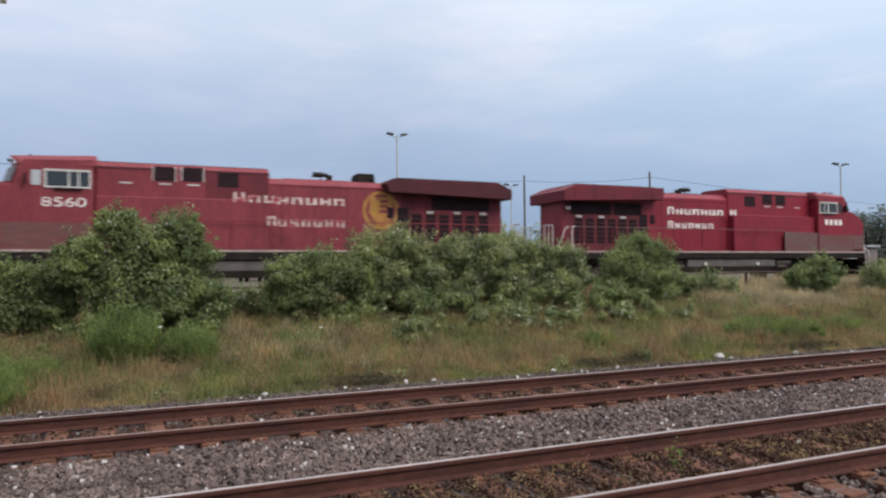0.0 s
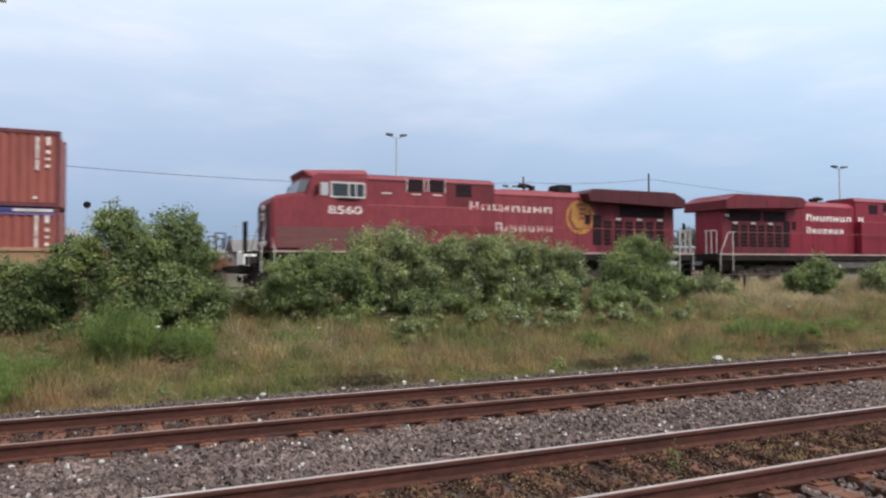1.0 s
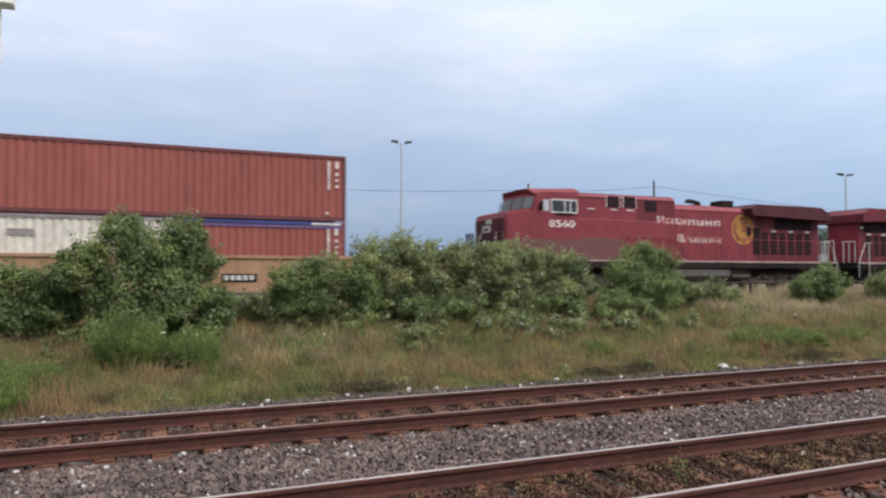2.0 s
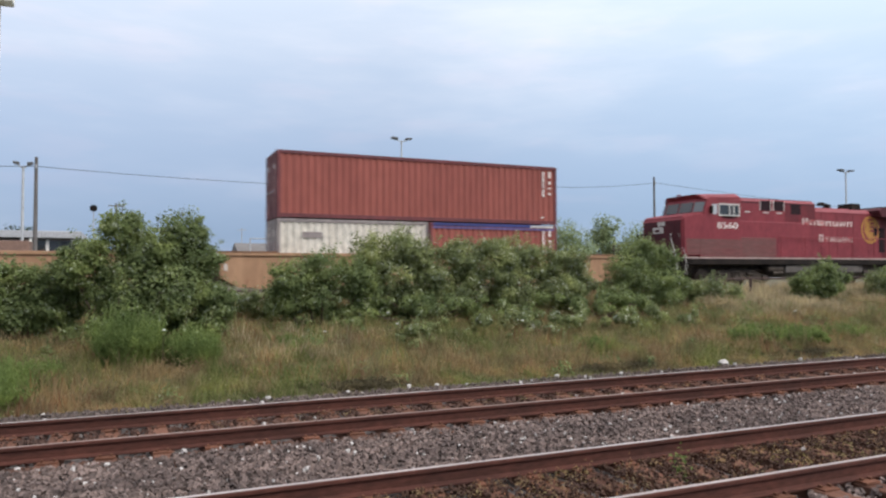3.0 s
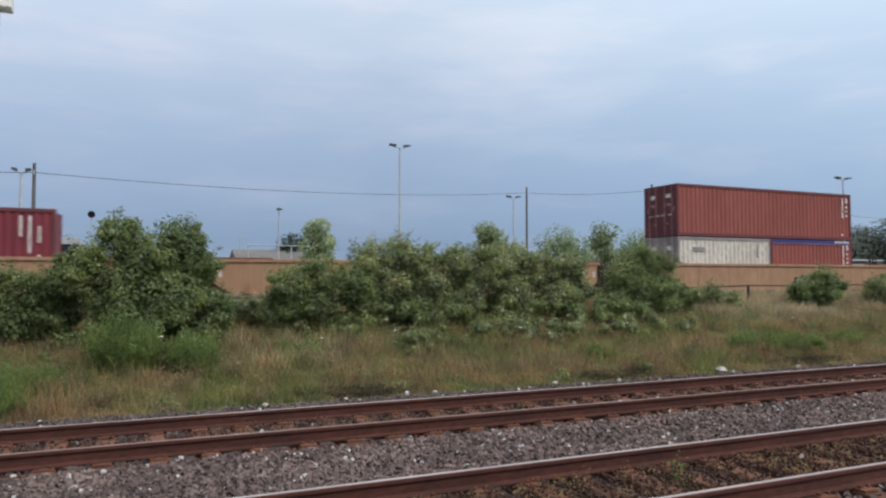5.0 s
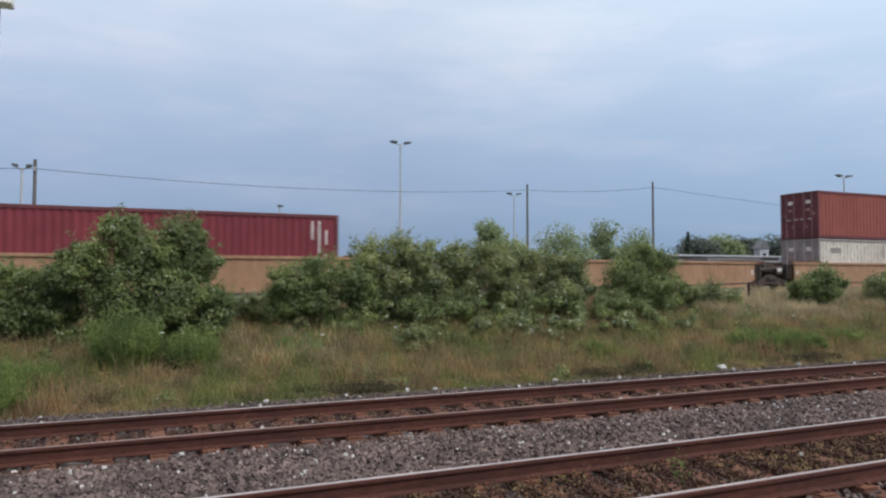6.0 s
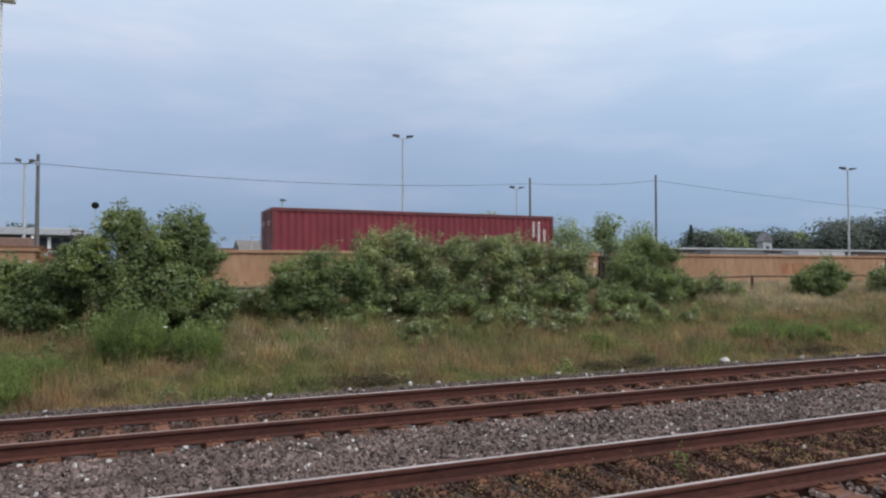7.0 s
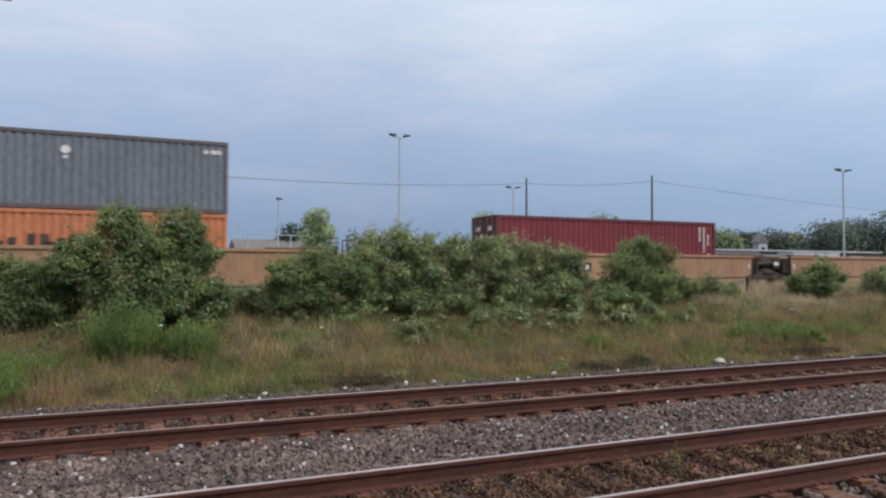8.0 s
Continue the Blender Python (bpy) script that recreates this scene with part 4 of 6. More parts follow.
# ---- intermodal cars and boxes ----
def well_unit(car, x0, x1, end0, end1, marks):
    """One well between two bogies: tan side walls with chords and posts, floor, bulkheads; ends: 'share' over a shared bogie or 'coupler'."""
    g = 1.35
    w0 = x0 + (1.4 if end0 == "share" else 2.1)
    w1 = x1 - (1.4 if end1 == "share" else 2.1)
    for s in (-1, 1):
        y0, y1 = sorted((s * 1.30, s * 1.36))
        side = part("well_side", prism(bmesh.new(), [(w0, 1.58), (w0 + 0.03, 0.7), (w0 + 0.7, 0.32), (w1 - 0.7, 0.32), (w1 - 0.03, 0.7), (w1, 1.58)], y0, y1), M_TAN, car)
        part("top_chord", bx(w0 - 0.1, w1 + 0.1, *sorted((s * 1.26, s * 1.42)), 1.5, 1.62, bevel=0.012), M_TAN, side)
        part("bottom_chord", bx(w0 + 1.3, w1 - 1.3, *sorted((s * 1.26, s * 1.42)), 0.26, 0.38, bevel=0.012), M_TAN, side)
        n = 9
        for k in range(n):
            xx = w0 + 1.3 + (w1 - w0 - 2.6) * k / (n - 1)
            part("post", bx(xx - 0.05, xx + 0.05, *sorted((s * 1.355, s * 1.372)), 0.38, 1.5), M_TAN, side)
        for xx, d in ((w0, 1), (w1, -1)):
            part("end_ledge", bx(*sorted((xx - d * 0.25, xx + d * 2.1)), *sorted((s * 1.2, s * 1.43)), 1.62, 1.67, bevel=0.01), M_TANDK, side, "dark worn end ledge")
            if marks == "plate" and d > 0:
                part("placard", bx(xx + 0.28, xx + 0.64, *sorted((s * 1.36, s * 1.375)), 0.99, 1.18), M_PALE, side, "white placard")
                part("placard", bx(xx + 0.69, xx + 0.9, *sorted((s * 1.36, s * 1.375)), 0.83, 1.09), M_PALE, side, "white placard")
                continue
            part("reflector", bx(*sorted((xx + d * 0.16, xx + d * 0.26)), *sorted((s * 1.36, s * 1.375)), 0.95, 1.2), M_PALE, side, "white reflector strip")
        if marks == "plate":
            p = part("number_board", bx(*sorted((x0 + 7.95, x0 + 10.35)), *sorted((s * 1.36, s * 1.41)), 0.80, 1.17), M_DARK, side, "black board with white figures")
            word("figures", "766413", x0 + 9.42, s * 1.41, 0.87, 1.6, 0.23, M_LETTER, p, face=s, bold=0.03)
        elif marks == "block":
            for k in range(3):
                xx = (x0 + x1) / 2 + 0.3 + k * 0.77
                part("mark_bar", bx(xx + 0.04, xx + 0.5, *sorted((s * 1.36, s * 1.375)), 0.64, 1.18), M_TANMARK, side, "faded rust-brown mark")
        else:
            for b0, count in ((x1 - 10.75, 5), (x1 - 8.85, 6)):
                p = part("number_board", bx(b0, b0 + 0.15 + count * 0.225, *sorted((s * 1.36, s * 1.385)), 0.64, 0.94), M_DARK, side, "black board with pale figures")
                for k in range(count):
                    xx = b0 + 0.1 + k * 0.225
                    part("number_bar", bx(xx, xx + 0.15, *sorted((s * 1.385, s * 1.395)), 0.7, 0.88), M_PALE, p, "small pale figures")
    part("well_floor", bx(w0 + 1.2, w1 - 1.2, -1.3, 1.3, 0.27, 0.34), M_TANDK, car)
    for xx, d in ((w0, 1), (w1, -1)):
        b = bmesh.new()
        prism(b, [(xx, 1.5), (xx + d * 0.08, 1.5), (xx + d * 1.3, 0.34), (xx + d * 1.2, 0.3)], -1.3, 1.3)
        box(b, *sorted((xx - d * 0.9, xx)), -0.55, 0.55, 0.85, 1.3)
        for s in (-1, 1):
            rod(b, (xx - d * 0.6, s * 0.9, 1.25), (xx, s * 1.1, 1.35), 0.07)
        part("end_bulkhead", b, M_TANDK, car)
    for e, xx, d in ((end0, x0, 1), (end1, x1, -1)):
        if e == "coupler":
            b = bx(*sorted((xx + d * 0.75, xx + d * 2.95)), -0.45, 0.45, 0.85, 1.15)
            box(b, *sorted((xx + d * 0.55, xx + d * 0.75)), -1.35, 1.35, 1.0, 1.2)
            for s in (-1, 1):
                box(b, *sorted((xx + d * 0.6, xx + d * 2.12)), *sorted((s * 0.85, s * 1.33)), 1.2, 1.27)
                prism(b, [(xx + d * 0.6, 1.2), (xx + d * 0.6, 0.98), (xx + d * 1.4, 0.8), (xx + d * 2.12, 0.8), (xx + d * 2.12, 1.2)], *sorted((s * 1.24, s * 1.29)))
            part("end_platform", b, M_TANDK, car)
            for s in (-1, 1):
                for k in range(5):
                    xs = xx + d * (0.9 + 0.26 * k)
                    part("stiffener", bx(xs - 0.035, xs + 0.035, *sorted((s * 1.29, s * 1.36)), 0.84, 1.27 + (0.16 if k > 2 else 0)), M_TANDK, car)
            part("coupler", bx(*sorted((xx + d * 0.0, xx + d * 0.8)), -0.15, 0.15, 0.72, 1.02, bevel=0.04), M_DARK, car)
            for s in (-1, 1):
                ladder = bmesh.new()
                for dx in (0.68, 1.02):
                    box(ladder, *sorted((xx + d * dx, xx + d * (dx + 0.045))), *sorted((s * 1.28, s * 1.35)), 1.0, 2.22)
                lad = part("end_ladder", ladder, M_TRUCK, car, "grimy dark upright ladder")
                for zz in (1.45, 1.72, 1.99, 2.2):
                    part("rung", rod(bmesh.new(), (xx + d * 0.7, s * 1.32, zz), (xx + d * 1.06, s * 1.32, zz), 0.022, n=6), M_TRUCK, lad)
            for s in (-1, 1):
                r = bmesh.new()
                for y in (0.6, 1.3):
                    rod(r, (xx + d * 0.5, s * y, 1.1), (xx + d * 0.5, s * y, 2.12), 0.03, n=6)
                for zz in (1.62, 2.08):
                    rod(r, (xx + d * 0.5, s * 1.3, zz), (xx + d * 0.5, s * 0.6, zz), 0.025, n=6)
                part("end_rail", r, M_DARK, car)
            bw = bmesh.new()
            rod(bw, (xx + d * 1.3, -0.5, 1.6), (xx + d * 1.38, -0.5, 1.6), 0.24, n=18)
            box(bw, *sorted((xx + d * 1.32, xx + d * 1.7)), -0.75, -0.25, 1.15, 1.5)
            part("brake_valve", bw, M_TRUCK, car, "dull brake valve and hand wheel")
            if d < 0:
                tank = rod(bmesh.new(), (xx - 0.62, -0.95, 1.4), (xx - 1.02, -0.95, 1.4), 0.17, n=14)
                box(tank, xx - 0.9, xx - 0.74, -1.14, -0.8, 1.24, 1.62, bevel=0.02)
                part("brake_reservoir", tank, M_PALE, car, "pale brake reservoir")
                part("bracket", bx(xx - 0.6, xx - 0.42, -1.2, -1.02, 1.27, 1.42, bevel=0.02), M_PALE, car, "small pale bracket")


def well_car(label, units, marks):
    xc = (units[0][0] + units[-1][1]) / 2
    c = empty("intermodal_well_car", label, "well car", "well cars")
    c.matrix_basis = pose(xc, TRACK_T, Z_T)
    CARRIED.append((c, xc, 0))
    n = len(units)
    for k, (a, b) in enumerate(units):
        # units run from the front (large x) to the rear
        well_unit(c, a - xc, b - xc, "coupler" if k == n - 1 else "share", "coupler" if k == 0 else "share", marks[k])
    truck_frame(c, units[0][1] - xc - 1.95, (-0.88, 0.88), 1, "truck")
    for a, b in units[:-1]:
        truck_frame(c, a - xc, (-0.88, 0.88), 1, "truck")
        g = bx(a - xc - 1.4, a - xc + 1.4, -0.9, 0.9, 0.95, 1.3, bevel=0.04)
        for dx in (-1.2, -0.95, 1.0, 1.22):
            box(g, a - xc + dx - 0.05, a - xc + dx + 0.05, -1.3, -0.85, 0.7, 1.5, bevel=0.02)
        box(g, a - xc - 0.55, a - xc + 0.2, -1.15, -0.5, 1.1, 1.52, bevel=0.05)
        box(g, a - xc + 0.3, a - xc + 0.75, -1.2, -0.8, 0.95, 1.42, bevel=0.04)
        rod(g, (a - xc - 0.8, -1.1, 1.2), (a - xc + 0.8, -1.1, 1.32), 0.1, n=10)
        part("articulation_gear", g, M_TRUCK, c, "rusty brown brake gear over the shared bogie")
        part("gear_plate", bx(a - xc + 0.34, a - xc + 0.66, -1.225, -1.2, 1.12, 1.3), M_PALE, c, "small pale plate")
    truck_frame(c, units[-1][0] - xc + 1.95, (-0.88, 0.88), 1, "truck")
    return c


well_car("faded yellow three-well car, middle well empty", [(-27.7, -5.75), (-47.3, -27.7), (-69.0, -47.3)], ["bars", "block", "plate"])
well_car("faded yellow well car carrying stacked boxes", [(-91.0, -69.05)], ["bars"])


def container(label, x0, length, z, height, paint, frame_paint, end_paint, rail_top=None, marks=""):
    """A corrugated steel freight box: wave-pressed sides, rails, posts, castings, doors with lock rods on its rear (-x) end."""
    W = 1.219
    xc = x0 + length / 2
    C = empty("freight_container", label, "container", "containers on the train")
    C.matrix_basis = pose(xc, TRACK_T, Z_T + z)
    CARRIED.append((C, xc, 0))
    h0, h1, half = 0.16, height - 0.11, length / 2
    for s in (-1, 1):
        pitch, prof = 0.278, []
        x = -half + 0.12
        while x < half - 0.12:
            for dx, d in ((0, 0.0), (0.07, 0.0), (0.139, 0.05), (0.209, 0.05)):
                if x + dx < half - 0.1:
                    prof.append((x + dx, d))
            x += pitch
        prof.append((half - 0.1, 0.0))
        vs, fs = [], []
        for px, d in prof:
            y = s * (W - 0.012 - d)
            vs += [(px, y, h0), (px, y, h1), (px, s * (W - 0.08), h0), (px, s * (W - 0.08), h1)]
        for k in range(len(prof) - 1):
            a, b = 4 * k, 4 * k + 4
            fs.append((a, b, b + 1, a + 1) if s < 0 else (b, a, a + 1, b + 1))
        side = raw("side_wall", vs, fs, paint, C)
        part("top_rail", bx(-half + 0.1, half - 0.1, *sorted((s * (W - 0.07), s * W)), height - 0.13, height, bevel=0.008), rail_top or frame_paint, C, "blue top rail" if rail_top else "")
        part("bottom_rail", bx(-half + 0.1, half - 0.1, *sorted((s * (W - 0.07), s * W)), 0.02, 0.17, bevel=0.008), frame_paint, C)
        if rail_top:
            part("stripe", bx(-half + 0.15, half - 0.15, *sorted((s * (W - 0.02), s * (W + 0.005))), height - 0.235, height - 0.165), M_BLUE2, C, "violet-blue painted band")
            part("stripe", bx(half - 1.35, half - 0.2, *sorted((s * (W - 0.02), s * (W + 0.006))), height - 0.12, height - 0.03), M_PALE, C, "bare pale length of the top rail")
        for e in (-1, 1):
            post = part("corner_post", bx(*sorted((e * (half - 0.12), e * half)), *sorted((s * (W - 0.12), s * W)), 0.1, height - 0.1, bevel=0.006), frame_paint, C)
            for zz in (0.0, height - 0.118):
                part("corner_casting", bx(*sorted((e * (half - 0.178), e * half)), *sorted((s * (W - 0.16), s * (W + 0.003))), zz, zz + 0.118, bevel=0.012), frame_paint, post)
        if marks == "right":
            # upright rows of pale stencil marks near the front end
            for xx, z0, z1 in ((half - 0.72, height - 0.95, height - 0.22), (half - 0.72, height - 1.35, height - 1.0), (half - 0.42, height - 0.5, height - 0.22),
                               (half - 0.42, height - 0.78, height - 0.66), (half - 0.42, height - 1.0, height - 0.92), (half - 0.42, height - 1.25, height - 1.15), (half - 0.8, 0.28, 0.36)):
                part("stencil_mark", bx(xx, xx + 0.07 if z1 - z0 > 0.3 else xx + 0.11, *sorted((s * (W - 0.03), s * (W + 0.004))), z0, z1), M_LETTER, C, "pale upright stencil marks")
        elif marks == "three":
            for xx, z0, z1 in ((half - 1.05, height - 0.95, height - 0.25), (half - 0.78, height - 1.5, height - 0.25), (half - 0.5, height - 1.15, height - 0.6), (half - 0.5, height - 1.75, height - 1.55), (half - 0.5, height - 2.1, height - 1.95)):
                part("stencil_mark", bx(xx, xx + 0.06, *sorted((s * (W - 0.03), s * (W + 0.004))), z0, z1), M_LETTER, C, "pale upright stencil marks")
        elif marks == "grey":
            for k in range(8):
                if k != 2:
                    xx = half - 0.85 + k * 0.078
                    part("stencil_mark", bx(xx, xx + 0.058, *sorted((s * (W - 0.03), s * (W + 0.004))), height - 0.48, height - 0.33), M_LETTER, C, "small white stencil row")
            part("logo_disc", rod(bmesh.new(), (half - 5.31, s * (W - 0.05), height - 0.62), (half - 5.31, s * (W + 0.006), height - 0.62), 0.14, n=20), M_LETTER, C, "white round shape")
            part("logo_foot", bx(half - 5.38, half - 5.25, *sorted((s * (W - 0.05), s * (W + 0.004))), height - 0.92, height - 0.82), M_LETTER, C, "white bar")
        elif marks == "orange":
            for k, (dx, hh) in enumerate(((0, .3), (.36, .42), (.62, .3), (.98, .3), (1.34, .42), (1.9, .55), (2.3, .55), (2.5, .3), (2.8, .42), (3.1, .3), (3.5, .55), (3.8, .3), (4.15, .42))):
                xx = half - 8.3 + dx
                part("letter_block", bx(xx, xx + 0.25, *sorted((s * (W - 0.03), s * (W + 0.004))), 1.12, 1.12 + hh), M_TRUCK, C, "dark brown mark")
        elif marks == "white":
            part("name_plate", bx(-half + 0.95, -half + 1.75, *sorted((s * (W - 0.03), s * (W + 0.004))), height - 0.72, height - 0.5), M_DOORGREY, C, "grey worn marking")
            part("name_plate", bx(half - 0.95, half - 0.85, *sorted((s * (W - 0.03), s * (W + 0.004))), height - 1.0, height - 0.3), M_DOORGREY, C, "grey worn marking")
    part("roof_sheet", bx(-half + 0.08, half - 0.08, -W + 0.06, W - 0.06, height - 0.04, height - 0.012), paint, C)
    part("base", bx(-half + 0.1, half - 0.1, -W + 0.07, W - 0.07, 0.08, 0.16), M_DARK, C)
    part("front_wall", bx(half - 0.07, half - 0.03, -W + 0.1, W - 0.1, 0.12, height - 0.1), paint, C)
    part("door_header", bx(-half, -half + 0.1, -W + 0.1, W - 0.1, height - 0.13, height), frame_paint, C)
    part("door_sill", bx(-half, -half + 0.1, -W + 0.1, W - 0.1, 0.02, 0.15), frame_paint, C)
    for s in (-1, 1):
        d = part("door", bx(-half + 0.02, -half + 0.07, *sorted((s * 0.01, s * (W - 0.11))), 0.16, height - 0.14, bevel=0.01), end_paint, C)
        for y in (0.32, 0.82):
            part("lock_rod", pipe([(-half - 0.005, s * y, 0.05), (-half - 0.005, s * y, height - 0.05)], 0.022), M_PALE if end_paint is M_DOORGREY else M_BOXROD, d)
            part("lock_handle", bx(-half - 0.03, -half + 0.0, *sorted((s * (y - 0.25), s * y)), 1.05, 1.1), M_PALE, d, "pale lock handle")
        for y0, y1, z0, z1 in ((0.42, 0.72, height - 0.66, height - 0.46), (0.45, 0.7, height - 1.05, height - 0.93), (0.9, 1.0, 1.25, 1.45), (0.4, 0.5, 0.6, 0.72)):
            part("door_label", bx(-half + 0.01, -half + 0.025, *sorted((s * y0, s * y1)), z0, z1), M_LETTER if z0 > 1.9 else M_BOXROD, d, "pale door marking")
        for zz in (0.45, 1.25, 2.0):
            part("hinge", bx(-half + 0.005, -half + 0.03, *sorted((s * (W - 0.24), s * (W - 0.1))), zz, zz + 0.09, bevel=0.008), frame_paint, d)
    return C


F1 = -11.8
container("brick-red corrugated forty-foot container stacked on two short ones", F1 - 12.42, 12.42, 2.97, 2.591, M_BOX1, M_BOX1D, M_BOX1D, None, "right")
container("dirty white twenty-foot container with ribbed sides in the well", F1 - 12.42, 6.17, 0.35, 2.591, M_BOX3, M_DOORGREY, M_DOORGREY, None, "white")
container("red twenty-foot container with blue top rail in the well", F1 - 6.18, 6.17, 0.35, 2.591, M_BOX1, M_BOX1D, M_BOX1D, M_BLUE, "right")
container("maroon high forty-foot container alone in the well", -51.0 - 12.42, 12.42, 0.35, 2.896, M_BOX2, M_BOX1D, M_BOX2END, None, "three")
container("blue-grey forty-foot container stacked on an orange one", -74.62 - 12.42, 12.42, 2.86, 2.66, M_BOX4, M_BOX4D, M_BOX4, None, "grey")
container("orange forty-foot container with dark lettering marks in the well", -74.62 - 12.42, 12.42, 0.345, 2.505, M_BOX5, M_BOX5, M_BOX5, None, "orange")


# ---- plants ----
def leaf_mesh(name, pos, out, size, material, parent, seed, ratio=0.55, droop=0.25):
    """Many small folded leaves at pos, each facing roughly outwards."""
    rs = np.random.RandomState(seed)
    n = len(pos)
    nrm = out + rs.normal(scale=0.24, size=(n, 3)) + np.array([0, 0, 0.5])
    nrm /= np.linalg.norm(nrm, axis=1, keepdims=True)
    ax = rs.normal(size=(n, 3)) - np.array([0, 0, droop * 2])
    ax -= nrm * np.sum(ax * nrm, axis=1, keepdims=True)
    ax /= np.linalg.norm(ax, axis=1, keepdims=True)
    sd = np.cross(nrm, ax)
    ln = (size * rs.uniform(0.55, 1.55, n))[:, None]
    w = ln * ratio * 0.5
    a = pos - ax * ln * 0.5
    b = pos + ax * ln * 0.5
    c = pos + sd * w + nrm * w * 0.35 - ax * ln * 0.05
    d = pos - sd * w + nrm * w * 0.35 - ax * ln * 0.05
    v = np.stack([a, c, b, d], 1).reshape(-1, 3)
    k = 4 * np.arange(n)[:, None]
    f = np.concatenate([k + np.array([[0, 1, 2]]), k + np.array([[0, 2, 3]])], 1).reshape(-1, 3)
    return raw(name, v.tolist(), f.tolist(), material, parent)


def lump_points(rs, lumps, n):
    """Points in the shells of a set of lumps (x, y, z, rx, ry, rz), more of them outside."""
    lumps = np.array(lumps)
    wt = (lumps[:, 3] * lumps[:, 5]) ** 1.0
    which = rs.choice(len(lumps), n, p=wt / wt.sum())
    d = rs.normal(size=(n, 3))
    d /= np.linalg.norm(d, axis=1, keepdims=True)
    r = 0.68 + 0.38 * rs.rand(n) ** 0.8 + 0.07 * rs.normal(size=n)
    return lumps[which, :3] + d * lumps[which, 3:] * r[:, None], d


def bush(label, x, y, w, h, d, n, size, material, seed, lumps=14, z=None, shoots=10, name="low_shrub", category="shrub", ratio=0.55, narrow=0.75):
    """A many-stemmed shrub with an uneven leafy outline, gaps and upright shoots."""
    rs = np.random.RandomState(seed)
    z = ground_z(x, y) if z is None else z
    B = empty(name, label, category, "low undergrowth" if name == "low_shrub" else "", m=pose(x, y, z))
    ls = []
    for k in range(lumps):
        a = rs.uniform(0, 2 * math.pi)
        t = rs.rand()
        zz = h * (0.08 + 0.76 * t)
        spread = (1 - narrow * max(0.0, t - 0.5)) * rs.rand() ** 0.4
        if h > 1.4:
            spread *= 0.74 + 0.26 * min(1.0, t / 0.38)
        r = rs.uniform(0.12, 0.28) * min(w, h * 1.4)
        ls.append((math.cos(a) * (w / 2 - r * 0.7) * spread, math.sin(a) * (d / 2 - r * 0.6) * spread, zz, r, r * 0.9, r * rs.uniform(0.6, 0.9)))
    woody = name == "low_shrub"
    for k in range(9 if woody else 0):
        g = ls[rs.randint(len(ls))]
        part("stem", rod(bmesh.new(), (rs.uniform(-0.1, 0.1) * w, rs.uniform(-0.1, 0.1) * d, -0.1), (g[0], g[1], g[2]), 0.03 + 0.008 * h, 0.01, n=5), M_STEM, B)
    pos, out = lump_points(rs, ls, n)
    sp, so = [], []
    for k in range(shoots):
        g = ls[rs.randint(len(ls))]
        p0 = np.array(g[:3]) + np.array([rs.uniform(-0.5, 0.5) * g[3], rs.uniform(-0.5, 0.5) * g[4], g[5] * 0.7])
        L = rs.uniform(0.15, 0.55) * min(1.2, h * 0.42) * (0.5 if h > 2.7 else 1.0)
        tip = p0 + np.array([rs.uniform(-0.25, 0.25), rs.uniform(-0.2, 0.2), 1.0]) * (L + 0.15)
        if woody:
            part("shoot", rod(bmesh.new(), tuple(p0), tuple(tip), 0.008, 0.003, n=4), M_STEM, B)
        m = max(8, int(L * 85))
        tt = rs.rand(m)[:, None]
        sp.append(p0 + (tip - p0) * tt + rs.normal(scale=0.045, size=(m, 3)))
        so.append(rs.normal(size=(m, 3)))
    if sp:
        pos, out = np.concatenate([pos] + sp), np.concatenate([out] + so)
    ok = pos[:, 2] > 0.03
    leaf_mesh("foliage", pos[ok], out[ok], size, material, B, seed + 1, ratio)
    return B


